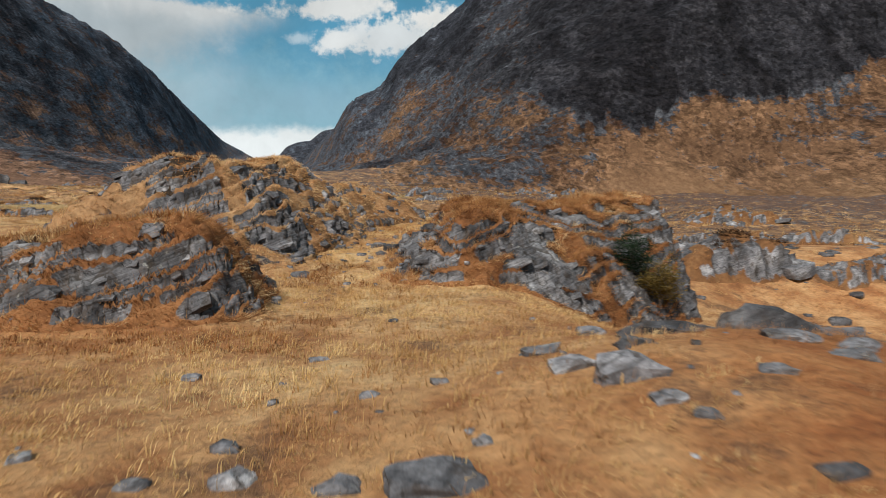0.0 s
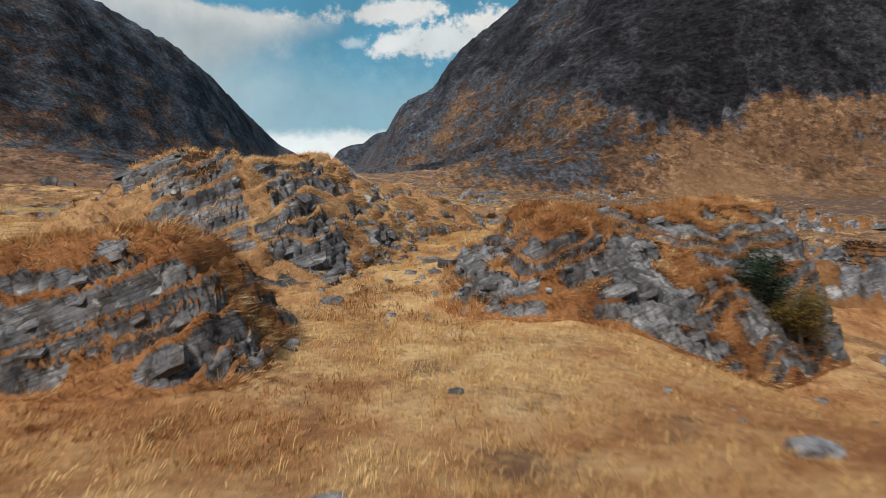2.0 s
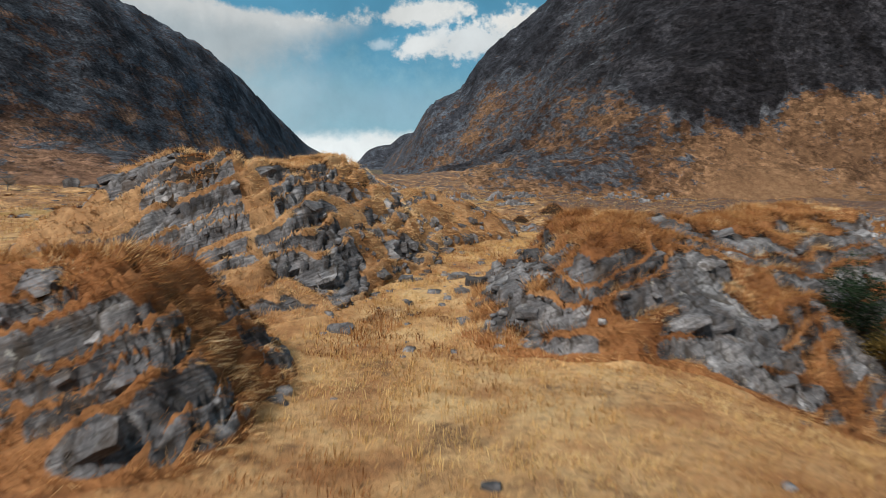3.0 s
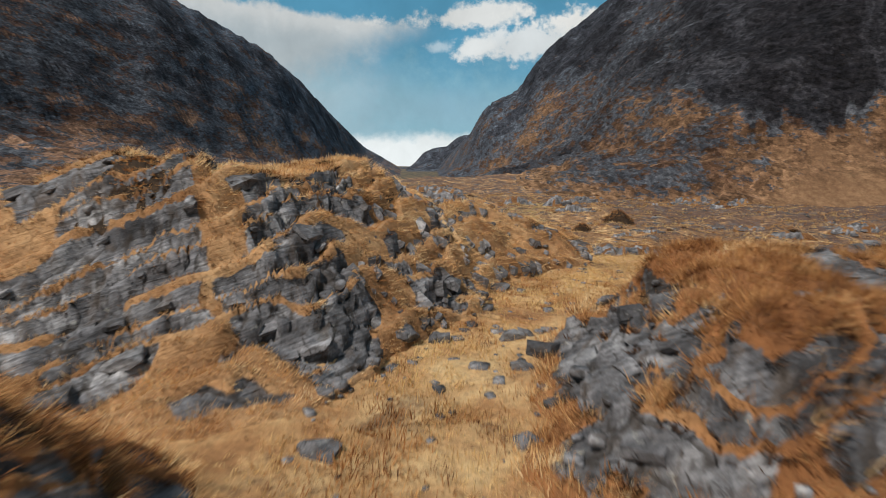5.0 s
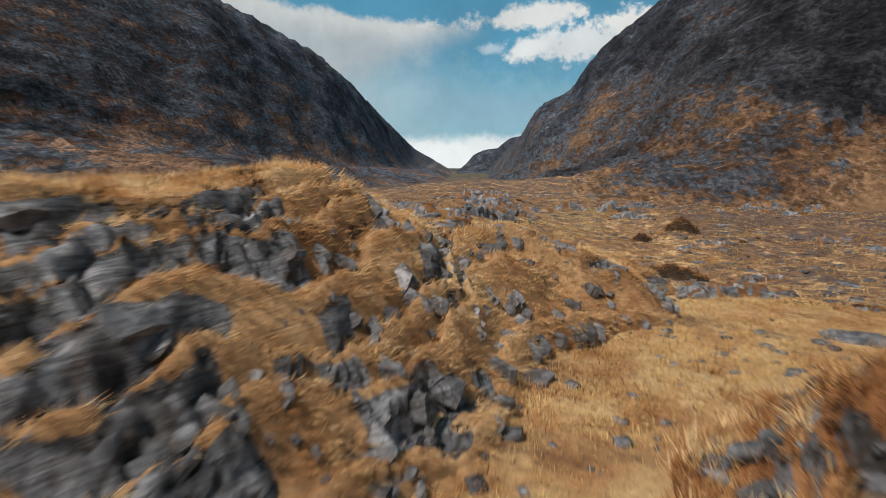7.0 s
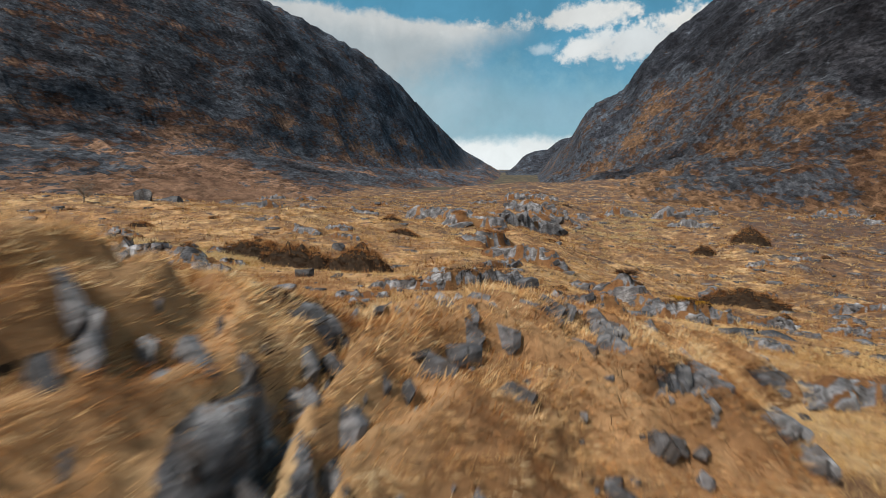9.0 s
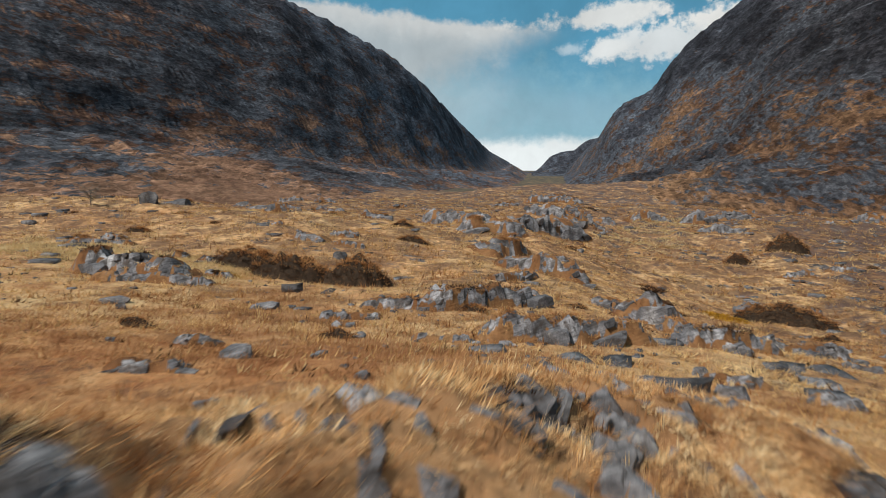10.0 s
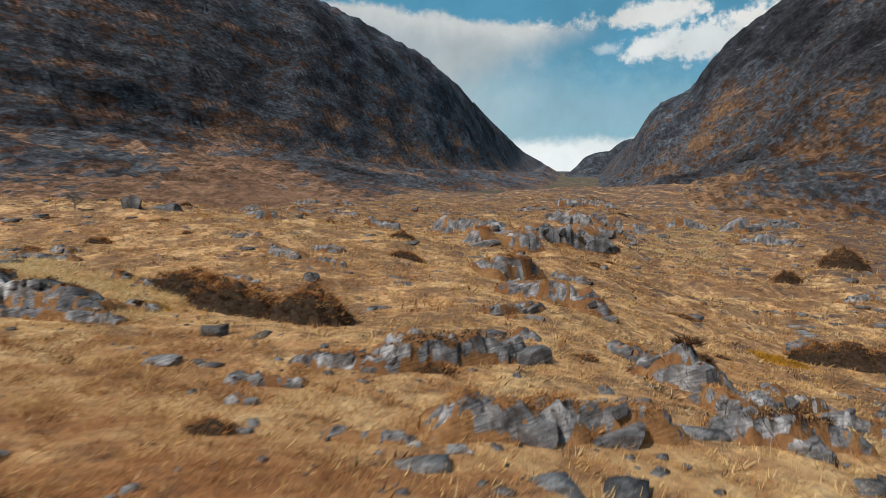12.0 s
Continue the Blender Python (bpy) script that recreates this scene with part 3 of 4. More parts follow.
BIRCH = blade_material("yellowing_leaves", (0.10, 0.075, 0.02), (0.19, 0.13, 0.035), (0.30, 0.20, 0.06), patch=2.0)
GORSE = blade_material("gorse_bloom", (0.16, 0.09, 0.02), (0.42, 0.21, 0.02), (0.62, 0.34, 0.03), patch=2.0)


# ---- mesh helpers ----
def raw_mesh(name, co, faces, mat=None, smooth_faces=False):
    me = bpy.data.meshes.new(name)
    k = faces.shape[1]
    me.vertices.add(len(co))
    me.vertices.foreach_set("co", np.ascontiguousarray(co, np.float32).ravel())
    me.loops.add(faces.size)
    me.loops.foreach_set("vertex_index", np.ascontiguousarray(faces, np.int32).ravel())
    me.polygons.add(len(faces))
    me.polygons.foreach_set("loop_start", np.arange(0, faces.size, k, dtype=np.int32))
    me.update(calc_edges=True)
    if smooth_faces:
        me.polygons.foreach_set("use_smooth", np.ones(len(faces), bool))
    if mat:
        me.materials.append(mat)
    return me


def grid_mesh(name, xs, ys, zs, mat, smooth_faces=False, **values):
    """A mesh from 2D arrays of places, with values at its points."""
    n, m = xs.shape
    i = np.arange((n - 1) * m).reshape(n - 1, m)[:, :-1].ravel()
    me = raw_mesh(name, np.stack([xs, ys, zs], -1).reshape(-1, 3), np.stack([i, i + 1, i + m + 1, i + m], 1), mat, smooth_faces)
    for key, v in values.items():
        me.attributes.new(key, "FLOAT", "POINT").data.foreach_set("value", np.ascontiguousarray(v, np.float32).ravel())
    return me


def part(name, bm, mat, parent, label=""):
    me = bpy.data.meshes.new(name)
    bm.to_mesh(me)
    bm.free()
    me.materials.append(mat)
    return under(new(name, me), parent, label)


def under(ob, parent, label=""):
    ob.parent = parent
    return tagged(ob, label)


def blades(name, x, y, z, mat, per, length, width, seed, lean=0.5, spread=0.12, wind=(0.25, 0.1), outward=None, bend=2):
    """Tufts of dry blades rooted at x, y, z, as one mesh. length and width may be arrays over the tufts."""
    rng = np.random.RandomState(seed)
    n = len(x) * per
    rep = lambda v: np.repeat(np.broadcast_to(np.asarray(v, float), (len(x),)), per)
    bx, by, bz = rep(x), rep(y), rep(z)
    ang = rng.rand(n) * 2 * np.pi
    rad = np.sqrt(rng.rand(n)) * spread * np.maximum(rep(length), 0.12) / 0.3
    ox, oy = np.cos(ang) * rad, np.sin(ang) * rad
    ln = rep(length) * (0.55 + 0.7 * rng.rand(n))
    wd = rep(width) * (0.6 + 0.8 * rng.rand(n))
    l = lean * (0.35 + 0.9 * rng.rand(n))
    dx, dy = np.cos(ang) * l + wind[0] + 0.12 * rng.randn(n), np.sin(ang) * l + wind[1] + 0.12 * rng.randn(n)
    if outward is not None:
        dx, dy = dx + rep(outward[0]), dy + rep(outward[1])
    side = rng.rand(n) * np.pi
    sx, sy = np.cos(side) * wd / 2, np.sin(side) * wd / 2
    base = np.stack([bx + ox, by + oy, bz - 0.03], 1)
    s = np.stack([sx, sy, np.zeros(n)], 1)
    flat = np.hypot(dx, dy)
    drop = 1 / np.sqrt(1 + flat ** 2)
    tip = base + np.stack([dx * drop, dy * drop, drop * (1 - 0.35 * flat)], 1) * ln[:, None]
    if bend == 1:
        co = np.stack([base - s, base + s, tip], 1).reshape(-1, 3)
        faces = np.arange(3 * n).reshape(-1, 3)
    else:
        mid = base + np.stack([dx * 0.32, dy * 0.32, np.full(n, 0.62)], 1) * ln[:, None] * drop[:, None]
        co = np.stack([base - s, base + s, mid + s * 0.8, mid - s * 0.8, tip], 1).reshape(-1, 3)
        k = np.arange(n)[:, None] * 5
        faces = np.concatenate([k + np.array([0, 1, 2]), k + np.array([0, 2, 3]), k + np.array([3, 2, 4])], 1).reshape(-1, 3)
    return raw_mesh(name, co, faces, mat)


def hewn(seed, cuts=9, squash=(1, 1, 1), bevel=0.0, shift=0.0):
    """An angular lump of rock about a metre across, cut by random planes."""
    rng = random.Random(seed)
    bm = bmesh.new()
    bmesh.ops.create_cube(bm, size=1.0)
    for i in range(cuts):
        d = Vector((rng.gauss(0, 1), rng.gauss(0, 1), rng.gauss(0, 1))).normalized()
        reach = 0.5 * (abs(d.x) + abs(d.y) + abs(d.z))
        cut = bmesh.ops.bisect_plane(bm, geom=bm.verts[:] + bm.edges[:] + bm.faces[:], plane_co=d * reach * rng.uniform(0.54, 0.80), plane_no=d, clear_outer=True)
        rim = [e for e in cut["geom_cut"] if isinstance(e, bmesh.types.BMEdge)]
        if rim:
            bmesh.ops.contextual_create(bm, geom=rim)
    if bevel:
        bmesh.ops.bevel(bm, geom=bm.edges[:], offset=bevel, segments=1, affect="EDGES", clamp_overlap=True)
    bmesh.ops.triangulate(bm, faces=bm.faces[:])
    if shift:
        bmesh.ops.subdivide_edges(bm, edges=bm.edges[:], cuts=1, use_grid_fill=True)
        for v in bm.verts:
            v.co += v.co * shift * noise.noise(v.co * 3.1 + Vector((seed, 0, 0)))
    bmesh.ops.scale(bm, vec=squash, verts=bm.verts[:])
    return bm


def mesh_of(name, bm, mat):
    me = bpy.data.meshes.new(name)
    bm.to_mesh(me)
    bm.free()
    me.materials.append(mat)
    return me


def at_land(x, y, fn=None):
    return float((fn or land)(np.array([float(x)]), np.array([float(y)]))[0])


# ---- the land ----
def steps(inner0, inner1, step, outer0, outer1, grow0, grow1):
    mid = list(np.arange(inner0, inner1, step))
    a, b, s = [inner0], [inner1], step
    while a[-1] > outer0:
        s *= grow0
        a.append(a[-1] - s)
    s = step
    while b[-1] < outer1:
        s *= grow1
        b.append(b[-1] + s)
    return np.array(a[:0:-1] + mid + b)


def build_ground():
    x, y = np.meshgrid(steps(-30, 18, 0.36, -2500, 2500, 1.045, 1.045), steps(3, 70, 0.36, -2500, 4000, 1.12, 1.025))
    h = mounds(x, y)
    z = floor_height(x, y) + h - 0.45 * smooth(0.1, 0.5, h)
    near = np.exp(-((x + 3) / 40) ** 2 - ((y - 35) / 50) ** 2)
    z = z + near * (0.10 * fract_noise(x, y, 1.6, 3, 8) + 0.05 * fract_noise(x, y, 0.5, 2, 9))
    z = z + 0.12 * fract_noise(x, y, 2.2, 3, 18) * smooth(54, 66, y) * (1 - smooth(260, 400, y))
    stony = smooth(56, 95, y) * 0.36 + smooth(2, 12, x + 4 * fract_noise(x, y, 9, 2, 31)) * smooth(8, 18, y + 5 * fract_noise(x, y, 9, 2, 32)) * 0.10 + 0.16 * smooth(80, 220, y)
    ground = new("ground", grid_mesh("ground", x, y, z, GROUND, True, stony=stony, brown=brownness(x, y), heath_shade=smooth(330, 420, y)))
    tagged(ground, "golden and orange moor grass over the peaty valley floor", "moorland", kind="structure")


build_ground()


# the skyline as seen from the middle of the valley: bearing to the left of +y, and height, in degrees
RIDGE_LEFT = ((10, -4), (14.0, -2.2), (15.0, -1.2), (15.8, -0.6), (17.2, 0.25), (18.6, 1.0), (21.2, 3.55), (24, 6.5), (26.5, 8.7), (29, 10.1), (31.8, 11.5), (35.2, 13.0), (37.4, 13.0), (40, 14.4), (46, 16.5), (60, 19), (96, 19))
RIDGE_RIGHT = ((-78, 22), (-30, 22), (-10, 17.5), (-3, 13.9), (-1.5, 12.6), (0, 11.4), (1.2, 10.6), (3.0, 9.2), (4.4, 7.4), (5.4, 5.95), (6.2, 5.5), (7.6, 4.9), (8.4, 4.1), (9.5, 2.2), (10.6, 1.1), (11.6, 0.1), (12.6, -1.0), (13.5, -2), (17, -4))
RIDGE_FAR = ((4, 2.0), (9.4, 2.2), (10.2, 2.05), (10.8, 1.75), (11.5, 1.15), (12.6, 1.0), (13.5, 0.65), (14.3, -0.3), (15.2, -0.9), (20, -2))
HEART = (-2.5, 25.0, 6.0)


def mountain(name, wall, az0, az1, r0, r1, mat, seed, label, crag, rough, ridge, fine=0.27):
    bearing = np.arange(az0, az1, fine)
    az, lr = np.meshgrid(np.radians(bearing), np.concatenate([np.linspace(math.log(r0), math.log(900), 230), np.linspace(math.log(910), math.log(r1), 60)]))
    r = np.exp(lr)
    x, y = -np.sin(az) * r + HEART[0], np.cos(az) * r + HEART[1]
    u, v = valley(x, y)
    h = wall(u, v)
    on = smooth(0, 12, h)
    w = h + 0.7 * np.abs(v)
    lump = 9 * fract_noise(x, y, 90, 3, seed) + 13 * smooth(10, 50, h) * fract_noise(u * 0.5 + 0.2 * w, w * 0.7, 75, 3, seed + 7, ridged=True) + 8 * fract_noise(u * 0.4 + 0.3 * w, w * 0.8, 30, 4, seed + 5) + 4 * fract_noise(u * 0.4 + 0.2 * w, w, 13, 3, seed + 2, ridged=True)
    h = h + on * lump * rough
    t = h + 0.12 * u + 16 * fract_noise(x, y, 70, 3, seed + 3) + 6 * fract_noise(u * 0.5, w, 18, 3, seed + 6)
    bare = np.zeros(x.shape)
    for step, amount in ((21.0, 0.24), (7.0, 0.26)):
        f = t / step - np.floor(t / step)
        h = h + on * step * amount * 1.4 * rough * (smooth(0.35, 0.85, f) - f)
        bare = np.maximum(bare, smooth(0.25, 0.45, f) * (1 - smooth(0.9, 1.0, f)))
    base = mountain_floor(x, y) - 1.5
    # raise or lower each stretch of the ridge to its skyline
    want = np.interp(bearing, *zip(*ridge))
    wide = np.hanning(int(5.0 / fine) | 1)
    for turn in range(6):
        top = ((base + h - HEART[2]) / r).argmax(0)
        cols = np.arange(len(bearing))
        ask = np.tan(np.radians(want)) * r[top, cols] + HEART[2] - base[top, cols]
        k = np.clip(ask / np.maximum(h[top, cols], 1.0), 0.05, 3.0)
        if turn < 3:
            k = np.convolve(np.pad(k, len(wide) // 2, mode="edge"), wide / wide.sum(), "valid")
        share = smooth(*((0, 0.5) if turn < 3 else (0.55, 1.0)), h / np.maximum(h[top, cols], 1.0))
        h = h * np.where(h > 0, 1 + (k - 1) * share, 1)
    h = h * (1 + 0.02 * smooth(0.7, 1.0, h / np.maximum(h[top, cols], 1.0)) * (fract_noise(np.degrees(az), h * 0, 0.9, 3, seed + 9) + 0.6 * fract_noise(np.degrees(az), h * 0, 0.45, 2, seed + 10)))
    el = np.degrees(np.arctan((base + h - HEART[2]) / r))
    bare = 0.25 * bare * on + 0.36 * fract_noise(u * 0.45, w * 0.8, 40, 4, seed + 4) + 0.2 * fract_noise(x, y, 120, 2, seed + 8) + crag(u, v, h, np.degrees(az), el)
    z = base + h
    # pale: how much haze is put into the rock colour
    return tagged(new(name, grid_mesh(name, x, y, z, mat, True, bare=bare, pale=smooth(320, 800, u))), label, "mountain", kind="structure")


def left_crag(u, v, h, az, el):
    return 0.35 + 0.19 * smooth(20, 100, h) - 0.05 * (1 - smooth(2, 12, h)) - 0.04 * (1 - smooth(200, 330, u))


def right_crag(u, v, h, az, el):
    """Cliffs, coloured dark for cloud shadow, over a ragged foot, grass slopes below them, mixed crag towards the pass.
    """
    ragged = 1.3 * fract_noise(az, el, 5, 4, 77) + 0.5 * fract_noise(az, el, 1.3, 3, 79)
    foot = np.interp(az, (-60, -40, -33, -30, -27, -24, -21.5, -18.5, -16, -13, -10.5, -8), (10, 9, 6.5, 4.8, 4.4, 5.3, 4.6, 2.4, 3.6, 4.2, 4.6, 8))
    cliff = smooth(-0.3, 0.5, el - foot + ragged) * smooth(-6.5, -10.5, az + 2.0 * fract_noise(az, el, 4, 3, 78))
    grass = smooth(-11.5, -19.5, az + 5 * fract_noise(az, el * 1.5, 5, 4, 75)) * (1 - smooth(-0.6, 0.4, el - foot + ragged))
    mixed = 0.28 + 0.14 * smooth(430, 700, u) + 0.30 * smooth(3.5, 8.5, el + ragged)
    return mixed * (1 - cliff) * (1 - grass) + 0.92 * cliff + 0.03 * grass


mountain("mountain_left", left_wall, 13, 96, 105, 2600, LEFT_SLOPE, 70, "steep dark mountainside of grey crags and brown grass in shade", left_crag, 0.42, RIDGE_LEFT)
mountain("mountain_right", right_wall, -78, 15, 105, 2600, RIGHT_SLOPE, 80, "steep mountainside of shadowed cliffs above orange grass slopes", right_crag, 0.65, RIDGE_RIGHT)


def far_wall(u, v):
    return 95 * np.exp(-((u - 2500) / 260) ** 2)


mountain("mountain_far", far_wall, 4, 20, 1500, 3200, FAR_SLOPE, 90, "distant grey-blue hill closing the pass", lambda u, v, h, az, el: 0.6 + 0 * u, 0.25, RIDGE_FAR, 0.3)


# ---- the three outcrops beside the path ----
BLOCKS = [mesh_of("rock_slab", hewn(100 + i, 8, (1, 1, 1), 0.035), PLATE_ROCK) for i in range(18)]


def outcrop(key, x0, x1, y0, y1, label, count, longest):
    fn, dip, step, turn, seed, more = BEDS[key]
    x, y = np.meshgrid(np.arange(x0, x1, 0.10), np.arange(y0, y1, 0.10))
    h = fn(x, y)
    hy, hx = np.gradient(h, 0.10)
    base = floor_height(x, y)
    if key == "a":
        more = more + 0.10 * smooth(-10, -8, x) - 0.34 * smooth(2.6, 3.3, base + h)
    if key == "b":
        more = more - 0.02 * smooth(-9, -14, x) * smooth(33, 35, y) * (1 - smooth(36, 40, y)) - bell(x, y, -14.3, 35.9, 2.0, 1.8, 0, 0.15, 3) - bell(x, y, -10.6, 45.0, 2.0, 2.2, 0, 0.3, 4) - 0.20 * smooth(36.5, 39.5, y) - 0.10 * smooth(-10, -7.5, x) - 0.20 * smooth(42.5, 46, y)
    if key == "c":
        more = more + 0.16 - 0.28 * smooth(2.4, 3.0, base + h) + 0.04 * (1 - smooth(-1.0, 3.5, x))
    (ax, ay, top), bare, tone, joint = bed(x, y, h, (hx, hy), dip(x, y), step, turn, seed, more)
    z = base + top - 0.5 * (1 - smooth(0.06, 0.22, h))
    x, y = x + ax, y + ay
    thing = new("rock_outcrop")
    thing.location = ((x0 + x1) / 2, (y0 + y1) / 2, float(base.mean()))
    off = Matrix.Translation(-thing.location)
    tagged(thing, label, "rock outcrop", "outcrops on the moor")
    body = under(new("bedrock", grid_mesh("bedrock", x, y, z, BEDROCK if key == "b" else RUSTY_BEDROCK, False, bare=bare, tone=tone, joint=joint)), thing, "layered grey bedrock with rusty turf ledges")
    body.matrix_parent_inverse = off
    # loose and proud slabs along the risers of the beds
    rng = np.random.RandomState(seed + 9)
    want = np.argwhere((bare > 0.55) & (h > 0.35) & (np.hypot(hx, hy) > 0.18) & ((y < 42) | (key != "b")))
    rng.shuffle(want)
    spots, made = [], 0
    for i, j in want:
        if made >= count:
            break
        size = longest * (0.32 + 0.68 * rng.rand() ** 1.8)
        px, py = x[i, j], y[i, j]
        if any((px - a) ** 2 + (py - b) ** 2 < (0.42 * (size + c)) ** 2 for a, b, c in spots):
            continue
        spots.append((px, py, size))
        made += 1
        ob = under(new("rock_slab", BLOCKS[rng.randint(len(BLOCKS))]), thing)
        along_ = math.atan2(hx[i, j], -hy[i, j])
        tall = size * (0.20 + 0.22 * rng.rand())
        m = Matrix.Translation((px, py, z[i, j] - tall * 0.22)) @ Euler((rng.randn() * 0.12 - 0.5 * min(float(np.hypot(hx[i, j], hy[i, j])), 1.0), -0.30 * math.cos(along_) + rng.randn() * 0.10, along_ + rng.randn() * 0.18)).to_matrix().to_4x4()
        ob.matrix_parent_inverse = off
        ob.matrix_basis = m @ Matrix.Diagonal((size, size * (0.5 + 0.3 * rng.rand()), tall, 1))
    # turf: tufts on the ledges that hang over their lips
    n = int((x1 - x0) * (y1 - y0) * 80)
    i, j = rng.randint(0, x.shape[0], n), rng.randint(0, x.shape[1], n)
    keep = (bare[i, j] < 0.48) & (h[i, j] > 0.08)
    i, j = i[keep], j[keep]
    ln = 0.15 + 0.18 * rng.rand(len(i)) * (1 + fract_noise(x[i, j], y[i, j], 2.5, 2, seed + 5))
    brow = (h[i, j] > (0.25 if key == "b" else 0.08) + 0.5 * rng.rand(len(i))) & (fract_noise(x[i, j], y[i, j], 2.2, 3, seed + 11) + {"a": 0.16, "b": -0.22, "c": 0.20}[key] > 0)
    for name, mat, pick, lab in (("turf", TURF, ~brow, "golden grass on the ledges"), ("rusty_turf", RUST, brow, "rusty orange grass hanging over the ledges")):
        a, b = i[pick], j[pick]
        me = blades(name, x[a, b], y[a, b], z[a, b], mat, 6, (1.0 if key == "b" else 1.45) * ln[pick], 0.026, seed + 6, 0.7, 0.17, (0.45, -0.2), (-0.9 * hx[a, b], -0.9 * hy[a, b]), 1)
        turf = under(new(name, me), thing, lab)
        turf.matrix_parent_inverse = off
        turf["kind"] = "stuff"
    # dark blades added as the shade under the lips of the turf
    edge = np.argwhere((bare > 0.2) & (bare < 0.6) & (h > 0.4))
    a, b = edge[rng.randint(0, len(edge), int(n * {"a": 0.12, "b": 0.05, "c": 0.18}[key]))].T
    fringe = under(new("heather_fringe", blades("heather_fringe", x[a, b], y[a, b], z[a, b], HEATHER, 6, 0.22, 0.03, seed + 12, 0.9, 0.18, (0.1, -0.1), (-1.2 * hx[a, b], -1.2 * hy[a, b]), 1)), thing, "dark blades put in for the shade under the turf lips")
    fringe.matrix_parent_inverse = off
    fringe["kind"] = "stuff"
    return thing


outcrop("a", -27, -4.5, 16.5, 33, "grey jointed rock outcrop banded with rust-orange turf", 90, 1.1)
knoll = outcrop("b", -27, 1.2, 28, 64, "high grey rock knoll in tilted beds with orange grass on top", 130, 1.1)
outcrop("c", -5, 18, 26, 50, "long low rock outcrop with rusty grass and a dark cliff end", 90, 1.3)


def plates(thing, count, x0, x1, y0, y1, seed):
    """Thin plates of rock on edge, sunk in the grassy slope of an outcrop."""
    rng = random.Random(seed)
    shapes = [mesh_of("rock_plate", hewn(150 + i, 7, (1.25, 0.32, 0.95), 0.03), PLATE_ROCK) for i in range(8)]
    off = Matrix.Translation(-thing.location)
    for k in range(count):
        x, y, size = rng.uniform(x0, x1), rng.uniform(y0, y1), 0.16 + 0.42 * rng.random() ** 2
        z = at_land(x, y)
        if float(mound_b(np.array([x]), np.array([y]))[0]) < 0.15:
            continue
        ob = under(new("rock_plate", shapes[k % 8]), thing)
        ob.matrix_parent_inverse = off
        ob.matrix_basis = Matrix.Translation((x, y, z + 0.02)) @ Euler((rng.gauss(-0.35, 0.25), rng.gauss(0.35, 0.2), rng.gauss(-0.5, 0.3))).to_matrix().to_4x4() @ Matrix.Diagonal((size, size, size, 1))


plates(knoll, 470, -9.5, -1.5, 37, 60, 972)


# ---- loose stones ----
STONES = [mesh_of("boulder", hewn(300 + i, 18, (1, 1, 1), 0.03, 0.22), ROCK) for i in range(9)]
PALE_STONES = [mesh_of("pale_boulder", hewn(330 + i, 20, (1, 1, 1), 0.05, 0.20), PALE_ROCK) for i in range(4)]


def stone(x, y, wide, tall, seed, pale=False, deep=0.7, lean=0.0):
    rng = random.Random(seed)
    name, label = ("pale_boulder", "pale lichen-crusted boulder lying in moor grass") if pale else ("boulder", "weathered grey boulder half sunk in moor grass")
    ob = new(name, (PALE_STONES if pale else STONES)[rng.randrange(4 if pale else 9)])
    z = at_land(x, y)
    ob.matrix_world = Matrix.Translation((x, y, z - tall * 0.12)) @ Euler((lean, rng.uniform(-0.1, 0.1), rng.uniform(-0.5, 0.5))).to_matrix().to_4x4() @ Matrix.Diagonal((wide * 1.05, wide * deep * 0.9, tall * 1.6, 1))
    return tagged(ob, label, "boulder", "boulders on the moor")


# x, y, width, height
NEAR_STONES = ((-0.1, 8.1, 1.8, 0.5), (-2.9, 8.4, 0.7, 0.4), (-1.4, 8.1, 0.7, 0.3), (2.5, 11.9, 1.1, 0.4), (3.9, 16.6, 1.0, 0.45), (5.8, 10.8, 0.7, 0.22), (3.6, 9.9, 0.8, 0.25),
               (-3.0, 15.2, 0.7, 0.2), (-5.6, 13.9, 0.6, 0.25), (-1.6, 20.5, 0.45, 0.25), (0.6, 9.1, 0.35, 0.2), (4.0, 9.3, 0.5, 0.2), (-12.3, 19.6, 1.2, 0.6), (4.0, 13.2, 1.1, 0.3),
               (2.2, 13.8, 1.0, 0.22), (-7.0, 31.0, 1.2, 0.5), (-6.5, 24.2, 0.6, 0.3))
CHANNEL_STONES = ((-4.0, 38.4, 0.8, 0.5), (-3.0, 36.9, 0.9, 0.6), (-1.5, 37.1, 0.7, 0.4), (-1.0, 37.6, 0.8, 0.5), (-6.6, 40.2, 0.8, 0.5), (-6.1, 38.0, 0.9, 0.5), (-3.5, 36.0, 0.7, 0.5),
                  (4.3, 53.4, 2.9, 0.4), (-3.6, 38.9, 0.6, 0.3), (-5.2, 44.7, 1.3, 0.5), (-5.5, 42.3, 0.6, 0.25), (-0.9, 38.9, 0.6, 0.3), (-0.8, 36.4, 1.1, 0.4))
FAR_STONES = ((-27.3, 76.6, 1.1, 0.6), (-33.9, 92.4, 1.4, 0.8), (-12.5, 58.8, 0.7, 0.3), (-13.4, 60.7, 0.5, 0.3), (-14.2, 55.6, 1.2, 0.5), (-4.7, 69.9, 0.6, 0.5), (-10.4, 63.2, 0.4, 0.3),
              (-9.4, 66.0, 0.5, 0.4), (-32.6, 68.8, 1.6, 0.5), (-31.1, 67.9, 0.6, 0.5), (-6.7, 61.8, 1.8, 0.4), (-5.3, 64.2, 1.9, 0.6), (-3.7, 65.0, 1.0, 0.5), (-9.7, 75.3, 1.5, 0.4),
              (-75.4, 111.0, 2.8, 2.4), (-77.1, 117.8, 4.4, 1.4), (-72.6, 131.0, 5.6, 1.3))
